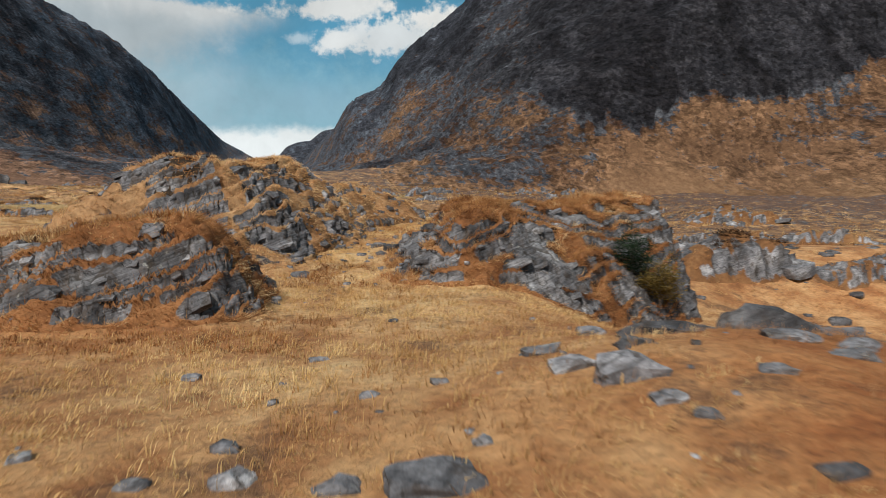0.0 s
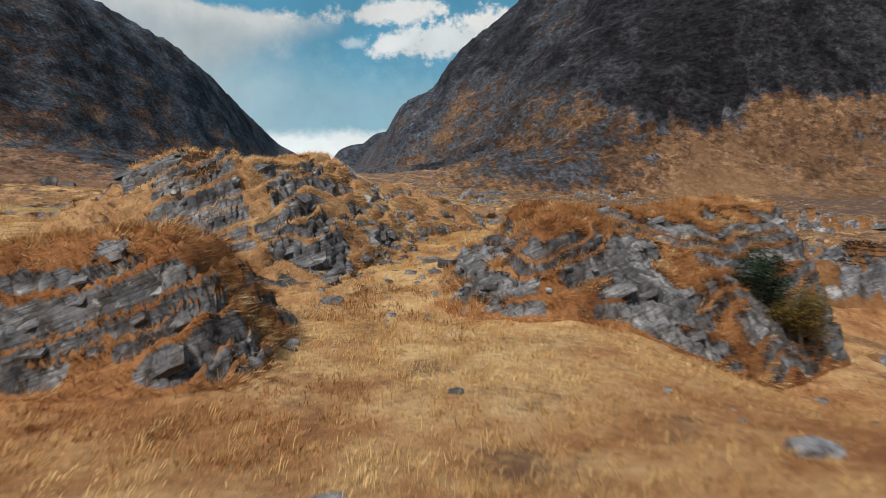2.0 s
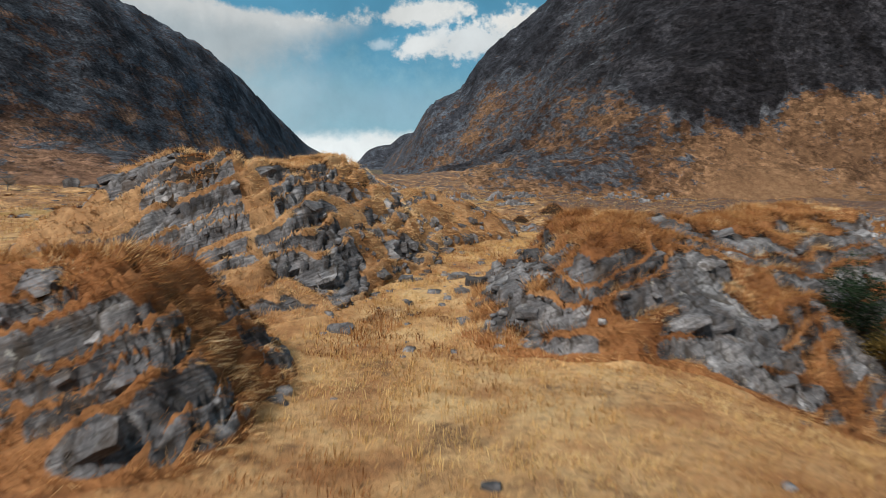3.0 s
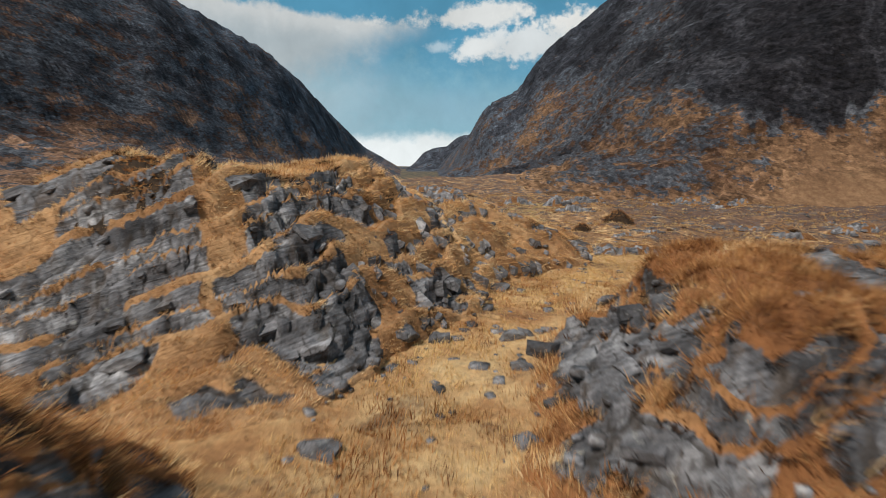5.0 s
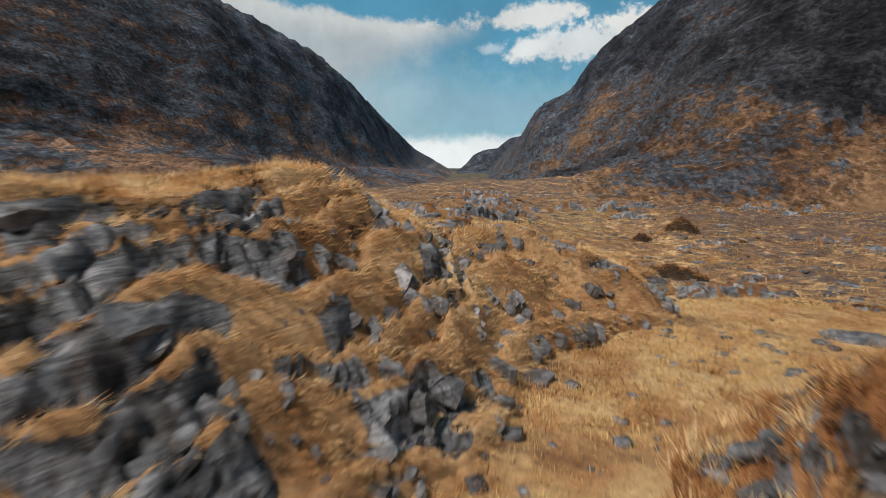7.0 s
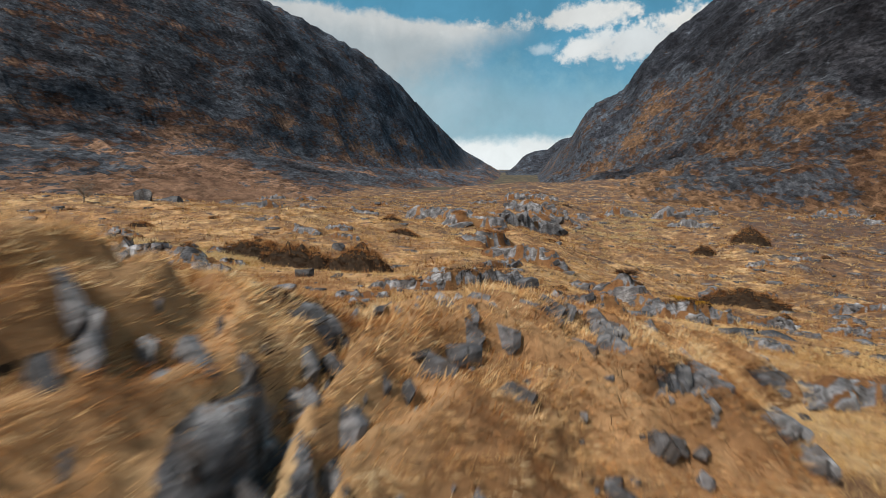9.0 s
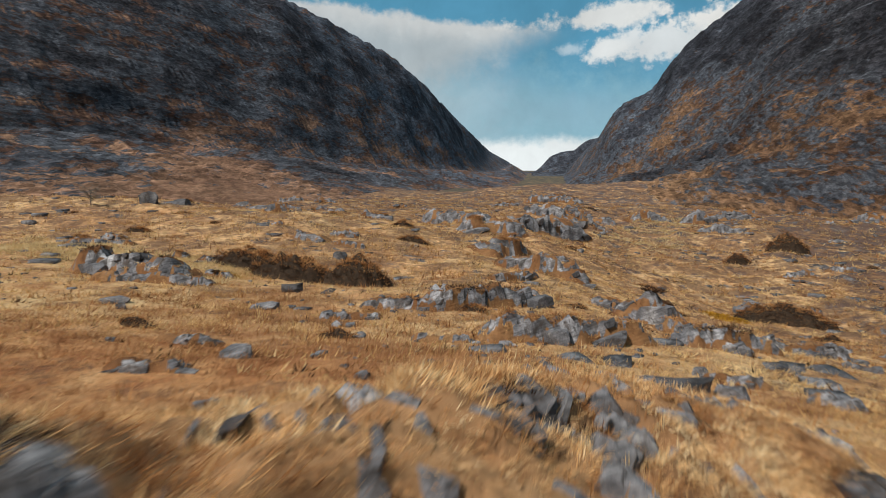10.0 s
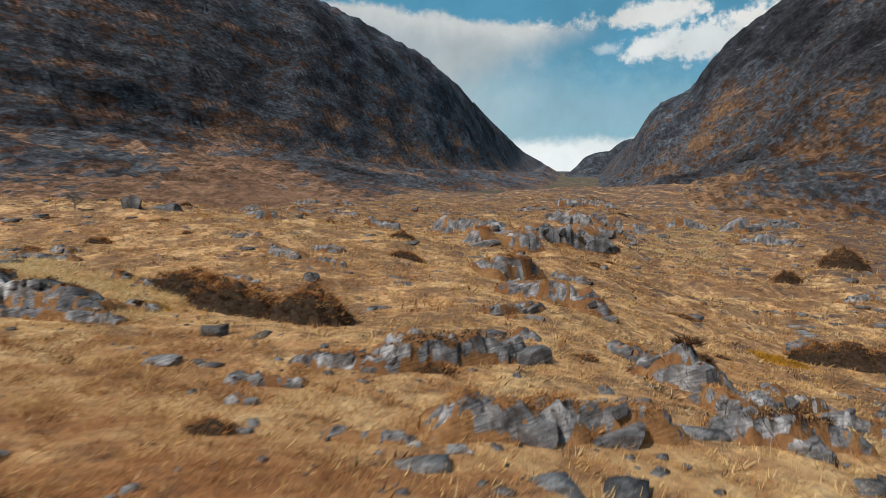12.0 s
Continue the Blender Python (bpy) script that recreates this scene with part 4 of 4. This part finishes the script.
for k, (sx, sy, sw, sh) in enumerate(NEAR_STONES + CHANNEL_STONES + FAR_STONES):
    stone(sx, sy, sw * (0.85 if k < 30 else 1), sh * (0.7 if k < 30 else 1), 500 + k, k < 12)
stone(3.3, 11.0, 1.15, 0.55, 601, True)
for k, (sx, sy, sw, sh, sd) in enumerate(((8.0, 15.6, 2.0, 0.8, 0.5), (5.4, 15.1, 2.2, 0.35, 0.4), (6.2, 16.6, 1.5, 0.4, 0.5), (7.4, 13.4, 1.3, 0.28, 0.6), (8.6, 13.0, 1.1, 0.3, 0.6), (7.9, 12.0, 0.9, 0.25, 0.6), (10.4, 16.4, 1.4, 0.4, 0.6), (9.6, 18.6, 1.4, 0.5, 0.6))):
    stone(sx, sy, sw, sh, 640 + k, k in (3, 4), sd)
stone(-26.2, 72.7, 1.7, 0.5, 602, True)
stone(-10.0, 60.3, 0.5, 0.18, 603, True)
stone(-24.2, 61.5, 0.4, 0.3, 604, True)
stone(-12.1, 70.4, 0.7, 0.3, 605, True)
stone(-13.2, 71.1, 0.45, 0.4, 607, True)
stone(-18.5, 61.6, 1.3, 0.7, 606, True, 0.7, 0.4)


# ---- rock ledges across the moor ----
def ledge(x0, y0, x1, y1, tall, seed, crown=True):
    """A low scarp of broken beds: a steep face along a line, its back sloping into the moor, turf or heather on its brow."""
    thing = new("rock_ledge")
    mx, my = (x0 + x1) / 2, (y0 + y1) / 2
    thing.location = (mx, my, at_land(mx, my))
    off = Matrix.Translation(-thing.location)
    tagged(thing, "low grey rock ledge with a dark heather brow" if crown else "low bare grey rock ledge in moor grass", "rock ledge", "ledges across the moor")
    far, turn = math.hypot(x1 - x0, y1 - y0), math.atan2(y1 - y0, x1 - x0)
    step, k = max(0.18, 0.17 * tall), float(np.clip(tall / 1.5, 0.35, 1.6))
    s, q = np.meshgrid(np.arange(-0.9 * tall, far + 0.9 * tall, step), np.arange(-1.1 * tall, 4.2 * tall, step))
    x, y = x0 + s * math.cos(turn) - q * math.sin(turn), y0 + s * math.sin(turn) + q * math.cos(turn)
    wob = 0.45 * fract_noise(x / tall, y / tall, 2.0, 3, seed % 97)
    ends = smooth(-0.7, 0.8, s / tall + wob) * smooth(-0.7, 0.8, (far - s) / tall + wob)
    h = tall * 1.1 * ends * (0.8 + 0.5 * fract_noise(s / tall, q * 0.0 + seed, 1.7, 2, 14)) * smooth(-0.25, 0.30, q / tall + wob) * (1 - smooth(0.5, 3.2, q / tall + wob))
    h = np.maximum(h, 0)
    hq, hs = np.gradient(h, step)
    slope = hs * math.cos(turn) - hq * math.sin(turn), hs * math.sin(turn) + hq * math.cos(turn)
    (ax, ay, top), bare, tone, joint = bed(x / k, y / k, h / k, slope, 0.3 * x / k, 0.8, math.degrees(turn), 200 + seed % 50, 0.22)
    z = floor_height(x, y) + top * k - 0.3 * (1 - smooth(0.04, 0.2, h / k))
    x, y = x + ax * k, y + ay * k
    body = under(new("bedrock", grid_mesh("bedrock", x, y, z, LEDGE_ROCK, False, bare=bare, tone=tone, joint=joint)), thing)
    body.matrix_parent_inverse = off
    rng = np.random.RandomState(seed)
    want = np.argwhere((bare > 0.5) & (h > 0.3 * tall))
    for i, j in want[rng.permutation(len(want))[:int(2 + 0.8 * far / tall)]]:
        size = tall * rng.uniform(0.2, 0.45)
        ob = under(new("rock_slab", BLOCKS[rng.randint(len(BLOCKS))]), thing)
        ob.matrix_parent_inverse = off
        ob.matrix_basis = Matrix.Translation((x[i, j], y[i, j], z[i, j] - 0.1 * size)) @ Euler((rng.uniform(-0.3, 0.2), rng.uniform(-0.5, 0.0), turn + rng.uniform(-0.4, 0.4))).to_matrix().to_4x4() @ Matrix.Diagonal((size * 1.3, size * 0.8, size * 0.8, 1))
    at = 0.0
    while at < far:
        wide, deep_, high = tall * rng.uniform(0.6, 1.5), tall * rng.uniform(0.6, 1.0), tall * rng.uniform(0.45, 0.95) * float(np.clip(0.45 + 2.2 * min(at, far - at) / far, 0.45, 1))
        q0 = tall * rng.uniform(-0.05, 0.25)
        bx, by = x0 + (at + wide / 2) * math.cos(turn) - q0 * math.sin(turn), y0 + (at + wide / 2) * math.sin(turn) + q0 * math.cos(turn)
        if rng.rand() < 0.22:
            ob = under(new("rock_block", BLOCKS[rng.randint(len(BLOCKS))]), thing)
            ob.matrix_parent_inverse = off
            ob.matrix_basis = Matrix.Translation((bx, by, float(floor_height(np.array([bx]), np.array([by]))[0]) + 0.28 * high)) @ Euler((rng.uniform(-0.25, 0.05), rng.uniform(-0.22, 0.08), turn + rng.uniform(-0.2, 0.2))).to_matrix().to_4x4() @ Matrix.Diagonal((wide * 1.25, deep_ * 1.2, high * 1.15, 1))
        at += wide * 0.92
    brow = np.argwhere((h > 0.78 * h.max()) & (bare < 0.75) & (q < 1.6 * tall))
    if crown and len(brow):
        n = int(min(200, 40 + 25 * far))
        i, j = brow[rng.randint(0, len(brow), n)].T
        me = blades("heather_brow", x[i, j], y[i, j], z[i, j] - 0.03, HEATHER if seed % 2 else RUST, 8, (0.10 + 0.12 * tall) * (0.5 + 0.9 * rng.rand(n)), 0.03 + 0.012 * tall, seed + 3, 1.3, 0.4, (0.2, -0.3), bend=1)
        ob = under(new("heather_brow", me), thing, "dark shaggy heather along the brow")
        ob.matrix_parent_inverse = off
        ob["kind"] = "stuff"
    grow = np.argwhere((bare < 0.5) & (h > 0.04 * tall))
    if len(grow):
        n = int(min(300, len(grow) * 0.5))
        i, j = grow[rng.randint(0, len(grow), n)].T
        name, mat = "turf", (STRAW, RUST, BROWN)[seed % 3]
        ob = under(new(name, blades(name, x[i, j], y[i, j], z[i, j], mat, 6, (0.10 + 0.10 * tall) * (0.5 + rng.rand(n)), 0.03 + 0.015 * tall, seed, 1.2, 0.3, bend=1)), thing, "dry grass in the joints")
        ob.matrix_parent_inverse = off
        ob["kind"] = "stuff"
    return thing


LEDGES = ((-21.6, 75.0, -17.6, 75.7, 0.6), (-17.6, 75.9, -13.6, 82.0, 1.1), (-13.0, 71.0, -6.8, 75.5, 1.15), (-9.4, 84.3, -6.4, 83.2, 1.9), (-7.0, 81.6, -5.2, 79.6, 0.8), (-5.4, 76.9, -1.0, 79.6, 0.85),
          (-12.2, 89.6, -9.6, 87.8, 0.8), (-2.0, 108.5, 4.8, 109.5, 1.3), (-22.9, 103.0, -21.2, 108.0, 1.9), (18.0, 46.0, 27.5, 48.5, 2.5))
for k, row in enumerate(LEDGES):
    ledge(*row, 700 + k)
BARE_LEDGES = ((-16.0, 69.3, -13.4, 70.2, 0.35), (-22.6, 72.4, -19.6, 73.0, 0.35), (-23.0, 62.4, -20.8, 63.2, 0.35), (-21.0, 58.5, -18.6, 59.2, 0.4), (-38.6, 72.4, -32.6, 75.4, 0.6), (-18.9, 90.6, -17.2, 94.9, 0.6),
               (-4.5, 83.5, -1.4, 90.0, 0.7), (-1.5, 84.5, 3.3, 87.4, 0.8), (-31.3, 131.0, -23.1, 149.0, 2.6), (-49.4, 141.5, -36.0, 133.8, 2.0), (-58.8, 114.4, -55.6, 116.6, 1.2), (-1.2, 56.8, 3.0, 60.0, 0.6), (33.0, 60.0, 42.0, 62.0, 1.6), (29.0, 46.0, 36.0, 48.5, 1.3), (20.0, 38.0, 25.0, 39.5, 0.7), (26.0, 72.0, 38.0, 74.0, 1.2), (17.0, 36.5, 19.5, 37.5, 0.6))
for k, row in enumerate(BARE_LEDGES):
    ledge(*row, 720 + k, False)


def ledge_field(n, u0, u1, v0, v1, lo, hi, seed):
    """Rock ledges strewn over a stretch of the valley, given along and across it."""
    rng = random.Random(seed)
    for k in range(n):
        u, v = rng.uniform(u0, u1), rng.uniform(v0, v1)
        x, y = u * AXIS[0] + v * ACROSS[0], u * AXIS[1] + v * ACROSS[1]
        tall = rng.uniform(lo, hi)
        half, a = tall * rng.uniform(1.2, 3.2), radians(rng.uniform(-5, 35))
        ledge(x - half * math.cos(a), y - half * math.sin(a), x + half * math.cos(a), y + half * math.sin(a), tall, seed * 100 + k, rng.random() < 0.4)


ledge_field(34, 62, 112, -34, 40, 0.3, 0.8, 43)
ledge_field(46, 95, 270, -5, 105, 0.7, 2.2, 41)
ledge_field(26, 80, 220, -110, -10, 0.5, 1.5, 42)


# ---- shrubs and trees ----
def limb(bm, a, b, r0, r1, sides=6):
    a, b = Vector(a), Vector(b)
    q = (b - a).to_track_quat("Z", "Y").to_matrix().to_4x4()
    bmesh.ops.create_cone(bm, cap_ends=True, segments=sides, radius1=r0, radius2=r1, depth=(b - a).length, matrix=Matrix.Translation((a + b) / 2) @ q)


def branches(seed, tall, wide, count):
    """Trunk and limbs, and the ends where leaves sit."""
    rng = random.Random(seed)
    bm, ends = bmesh.new(), []
    top = Vector((rng.uniform(-0.1, 0.1) * tall, rng.uniform(-0.1, 0.1) * tall, tall * 0.7))
    limb(bm, (0, 0, -0.2), top * 0.55, 0.035 * tall, 0.024 * tall, 8)
    limb(bm, top * 0.55, top, 0.024 * tall, 0.008 * tall)
    for i in range(count):
        f = rng.uniform(0.25, 1.0)
        a = top * f
        ang = rng.uniform(0, 2 * math.pi)
        b = a + Vector((math.cos(ang) * wide * 0.5 * rng.uniform(0.5, 1), math.sin(ang) * wide * 0.5 * rng.uniform(0.5, 1), tall * rng.uniform(0.05, 0.32)))
        limb(bm, a, b, 0.012 * tall, 0.004 * tall, 5)
        ends.append(b)
        for j in range(3):
            c = a.lerp(b, rng.uniform(0.4, 1)) + Vector((rng.gauss(0, 1), rng.gauss(0, 1), rng.gauss(0.3, 0.7))) * wide * 0.12
            limb(bm, a.lerp(b, 0.6), c, 0.005 * tall, 0.002 * tall, 4)
            ends.append(c)
    return bm, ends


def tree(name, x, y, z, tall, wide, leaf, leaves, size, seed, label, count=16):
    thing = new(name)
    thing.location = (x, y, z)
    tagged(thing, label, "tree")
    bm, ends = branches(seed, tall, wide, count)
    part("trunk", bm, BARK, thing, "grey-brown trunk and branches")
    if leaf:
        r = np.random.RandomState(seed)
        e = np.array([tuple(v) for v in ends])[r.randint(0, len(ends), leaves)] + r.randn(leaves, 3) * wide * np.array([0.10, 0.10, 0.085])
        crown = under(new("crown", blades("crown", e[:, 0], e[:, 1], np.maximum(e[:, 2], 0.1), leaf, 4, size, size * 0.62, seed, 1.6, 0.5, (0, 0), bend=1)), thing, "uneven crown of small leaves")
    return thing


tree("birch_shrub", 11.5, 33.4, at_land(11.5, 33.4) - 0.1, 3.0, 2.0, BIRCH, 1700, 0.13, 31, "yellow-brown leafy shrub against the dark cliff end", 22)
tree("holly_bush", 10.3, 34.4, at_land(10.3, 34.4) - 0.2, 2.6, 1.7, HOLLY, 1500, 0.12, 32, "dark green holly bush growing out of the rock", 20)
tree("hawthorn", -88.0, 112.0, at_land(-88, 112) - 0.2, 3.4, 4.2, None, 0, 0, 33, "bare windswept hawthorn tree alone on the moor", 30)


def heather_bank(x, y, wide, deep, tall, seed, mat=None, name="heather_bank", label="dark overgrown heather bank on the moor", cat="heather"):
    """Knee-high brush: woody sprigs on a broken hump of peat, rusty grass over its crown."""
    mat = mat or HEATHER
    thing = new(name)
    thing.location = (x, y, at_land(x, y))
    off = Matrix.Translation(-thing.location)
    tagged(thing, label, cat)
    r = np.random.RandomState(seed)

    def shape(a, b):
        w = np.sqrt(a ** 2 + b ** 2) + 0.35 * fract_noise(a * wide, b * deep * 2, 1.7, 3, seed + 1)
        lumps = 0.80 + 0.5 * fract_noise(a * wide, b * deep * 1.5, 1.5, 4, seed)
        return np.clip(1 - w, 0, 1) ** 0.45 * np.clip(lumps, 0.05, 1.4)
    gx, gy = np.meshgrid(np.linspace(-1.2, 1.2, 26), np.linspace(-1.2, 1.2, 18))
    px, py = x + gx * wide / 2, y + gy * deep / 2
    pz = land(px, py) - 0.25 + shape(gx, gy) * tall * 0.8
    ob = under(new("peat_hump", grid_mesh("peat_hump", px, py, pz, PEAT if mat is HEATHER else mat, False)), thing, "dark peaty base")
    ob.matrix_parent_inverse = off
    n = int(min(wide * deep, 26) * 100)
    bx, by = r.uniform(-1.15, 1.15, (2, n))
    hh = shape(bx, by)
    ok = hh > 0.12
    bx, by, hh = bx[ok], by[ok], hh[ok]
    sx, sy = x + bx * wide / 2, y + by * deep / 2
    sz = land(sx, sy) - 0.27 + hh * tall * 0.8
    crown = (hh > 0.34 + 0.2 * r.randn(len(hh))) & (by > -0.45 + 0.1 * r.randn(len(hh)))
    for key, m, pick, lab in (("sprig_mat", mat, ~crown, "dense dark sprigs"), ("rusty_crown", RUST if mat is HEATHER else mat, crown, "rusty grass over the crown")):
        if pick.any():
            ob = under(new(key, blades(key, sx[pick], sy[pick], sz[pick], m, 7, 0.20 * min(1.2, tall) + 0.05, 0.06 if key == "rusty_crown" else 0.035, seed, 1.1, 0.3, bend=1)), thing, lab)
            ob.matrix_parent_inverse = off
            ob["kind"] = "stuff"
    return thing


# the tall one at 6, 157 stands in for a dark bush
BANKS = ((-36.5, 84.6, 7.0, 4.4, 2.4), (-31.6, 82.8, 6.5, 3.8, 2.9), (-26.6, 82.8, 5.0, 3.2, 3.2), (1.5, 107.8, 8.0, 3.6, 2.8), (6.0, 157.0, 6.0, 4.0, 4.0), (-38.8, 114.5, 2.6, 2.0, 1.6), (-1.5, 141.0, 3.4, 2.6, 2.2),
         (-10.2, 43.5, 2.8, 2.0, 0.45), (-14.2, 35.8, 2.2, 1.8, 0.5), (-16.6, 77.4, 3.4, 1.6, 0.9), (-8.0, 84.6, 3.0, 1.6, 0.9))
for k, row in enumerate(BANKS):
    rusty = row[1] < 46
    heather_bank(*row, 800 + k, label="rusty grass hummock on the knoll" if rusty else "dark overgrown heather bank on the moor", cat="hummock" if rusty else "heather", name="grass_hummock" if rusty else "heather_bank")
for k, row in enumerate(((-162.0, 222.0, 8.0, 5.0, 3.4), (-176.0, 210.0, 5.0, 4.0, 2.6), (-134.0, 246.0, 6.0, 4.0, 2.4), (-150.0, 236.0, 9.0, 4.0, 1.6))):
    heather_bank(*row, 880 + k, HOLLY, "green_bush", "dark green bush at the foot of the mountain", "bush")
spread = random.Random(88)
for k in range(44):
    u, v = spread.uniform(66, 210), spread.uniform(-75, 60)
    wide = spread.uniform(1.2, 4.0)
    heather_bank(u * AXIS[0] + v * ACROSS[0], u * AXIS[1] + v * ACROSS[1], wide, wide * spread.uniform(0.4, 0.7), spread.uniform(0.5, 1.3), 840 + k)
GORSES = ((-42.0, 75.0, 2.0, 1.4, 0.9), (-40.0, 77.0, 2.0, 1.4, 0.8), (-35.0, 79.6, 2.8, 1.4, 0.8), (-3.2, 103.6, 4.2, 1.6, 1.0))
for k, row in enumerate(GORSES):
    heather_bank(*row, 820 + k, GORSE, "gorse_patch", "low gorse patch with orange-yellow bloom", "gorse")


# ---- grass and scattered stone ----
def scatter(n, x0, x1, y0, y1, seed):
    r = np.random.RandomState(seed)
    return x0 + (x1 - x0) * r.rand(n), y0 + (y1 - y0) * r.rand(n), r


def meadow(name, n, x0, x1, y0, y1, per, length, width, seed, mat, hole, bend, label, need=-0.45, toned=0, fade=0.0):
    x, y, r = scatter(n, x0, x1, y0, y1, seed)
    h = mounds(x, y)
    thick = fract_noise(x, y, 3.5, 3, seed + 1)
    keep = (h < 0.3) & (thick > need + 0.5 * r.rand(n) - 0.25)
    if hole:
        keep &= ~((x > hole[0]) & (x < hole[1]) & (y > hole[2]) & (y < hole[3]))
    if fade:
        inset = np.minimum(np.minimum(x - x0, x1 - x), np.minimum(y - y0, y1 - y))
        keep &= inset / fade + 0.6 * thick > r.rand(n)
    if toned:
        keep &= (r.rand(n) < brownness(x, y)) == (toned > 0)
    x, y = x[keep], y[keep]
    ln = length * (0.6 + 0.6 * r.rand(len(x)) + 0.5 * thick[keep])
    z = floor_height(x, y)
    ob = new(name, blades(name, x, y, z, mat, per, ln, width, seed, 1.1, 0.24, (0.75, -0.35), bend=bend))
    return tagged(ob, label, "grass", kind="stuff")


meadow("moor_grass", 16000, -14, 12, 4, 66, 12, 0.30, 0.017, 901, STRAW, None, 2, "tussocks of dry golden moor grass", toned=-1)
meadow("brown_grass", 16000, -14, 12, 4, 66, 12, 0.30, 0.017, 907, BROWN, None, 1, "tussocks of red-brown moor grass", toned=1)
meadow("moor_grass", 14000, -45, 32, 4, 105, 12, 0.42, 0.035, 902, STRAW, (-14, 12, 4, 66), 1, "tussocks of dry golden moor grass", toned=-1)
meadow("brown_grass", 14000, -45, 32, 4, 105, 12, 0.42, 0.035, 908, BROWN, (-14, 12, 4, 66), 1, "tussocks of red-brown moor grass", toned=1)
meadow("brown_grass", 12000, -36, -8, 52, 78, 8, 0.36, 0.03, 911, BROWN, None, 1, "red-brown grass in the hollow past the knoll", -0.2, fade=4.0)
meadow("moor_grass", 9000, -140, 90, 90, 260, 7, 0.6, 0.10, 903, STRAW, None, 1, "distant tussocks of dry golden moor grass")
meadow("moor_grass", 5200, -9, 6, 25, 66, 9, 0.26, 0.018, 918, STRAW, None, 1, "tussocks of dry golden moor grass", -0.3, fade=1.5)
meadow("rusty_grass", 2600, -9, 3, 27, 50, 9, 0.32, 0.022, 917, RUST, None, 2, "rusty tussocks between the outcrops", 0.02, fade=2.0)
meadow("red_fern", 3000, -20, -4, 15.5, 23, 9, 0.20, 0.022, 904, RUST, None, 2, "red-brown dead fern along the foot of the rocks", fade=3.0)

meadow("brown_grass", 11000, -140, 90, 85, 260, 7, 0.6, 0.09, 909, BROWN, None, 1, "distant tussocks of red-brown grass")
meadow("moor_grass", 26000, -75, 15, 58, 135, 6, 0.34, 0.055, 912, STRAW, None, 1, "tussocks of dry golden moor grass", -0.2, fade=8.0)
meadow("rusty_grass", 9000, -75, 15, 58, 135, 6, 0.34, 0.055, 913, RUST, None, 1, "rust-brown grass clumps over the moor", 0.05, fade=8.0)
meadow("pale_grass", 5000, -64, -32, 75, 87, 9, 0.45, 0.06, 910, PALE, None, 1, "pale bleached grass in a wet hollow", fade=3.0)
meadow("moor_grass", 15000, -110, 60, 118, 275, 6, 0.6, 0.13, 915, STRAW, None, 1, "distant tussocks of dry golden moor grass", -0.1)
meadow("rusty_grass", 9000, -110, 60, 118, 275, 6, 0.6, 0.13, 916, RUST, None, 1, "distant rust-brown grass clumps", 0.05)
meadow("pale_grass", 7000, -75, 15, 58, 135, 6, 0.32, 0.055, 919, PALE, None, 1, "pale bleached tufts over the moor", 0.10, fade=8.0)
meadow("pale_grass", 2600, -23, -7, 150, 214, 8, 0.6, 0.11, 914, PALE, None, 1, "pale bleached grass along a wet flush", fade=5.0)
meadow("heather_clumps", 24000, -130, 70, 58, 230, 8, 0.34, 0.07, 905, HEATHER, None, 1, "dark heather clumps dotted over the moor", 0.11)
meadow("rusty_grass", 9000, -130, 70, 56, 230, 9, 0.45, 0.06, 906, RUST, None, 1, "rust-brown grass clumps over the moor", 0.0)


def scree(name, n, x0, x1, y0, y1, lo, hi, seed, label, need=-9.0, form=(1.3, 0.9, 0.6), turn=None):
    """Small stones strewn over the ground, as one mesh."""
    x, y, r = scatter(n, x0, x1, y0, y1, seed)
    keep = fract_noise(x, y, 16, 3, seed) > need
    x, y = x[keep], y[keep]
    z = land(x, y)
    shapes = []
    for k in range(6):
        bm = hewn(950 + k, 6)
        bm.verts.ensure_lookup_table()
        shapes.append((np.array([v.co[:] for v in bm.verts]), np.array([[v.index for v in f.verts] for f in bm.faces])))
        bm.free()
    cos, fcs, at = [], [], 0
    for k, (px, py, pz) in enumerate(zip(x, y, z)):
        v, f = shapes[k % 6]
        s = lo + (hi - lo) * r.rand() ** 2.5
        a = r.rand() * 6.28 if turn is None else turn + 0.3 * r.randn()
        sc = v * np.array([s * form[0], s * form[1], s * form[2] * (0.75 + 0.6 * r.rand())])
        c, d = math.cos(a), math.sin(a)
        cos.append(np.stack([sc[:, 0] * c - sc[:, 1] * d + px, sc[:, 0] * d + sc[:, 1] * c + py, sc[:, 2] + pz - s * 0.04], 1))
        fcs.append(f + at)
        at += len(v)
    return tagged(new(name, raw_mesh(name, np.concatenate(cos), np.concatenate(fcs), PLATE_ROCK)), label, "stones", kind="stuff")


scree("scattered_stones", 2500, -120, 60, 66, 230, 0.15, 1.3, 971, "grey stones strewn over the moor", 0.0, (1.7, 1.0, 0.38))
scree("loose_stones", 700, 15, 75, 32, 120, 0.15, 1.1, 976, "grey stones strewn over the brown slope", -0.1, (1.4, 1.0, 0.5))
scree("loose_stones", 380, -45, 8, 54, 80, 0.08, 0.40, 974, "small grey stones in the brown grass", 0.0)
scree("loose_stones", 300, -8, 3, 29, 52, 0.06, 0.4, 975, "small grey stones between the outcrops")
scree("loose_stones", 160, -22, 14, 6, 32, 0.08, 0.4, 973, "small grey stones in the grass", 0.05)
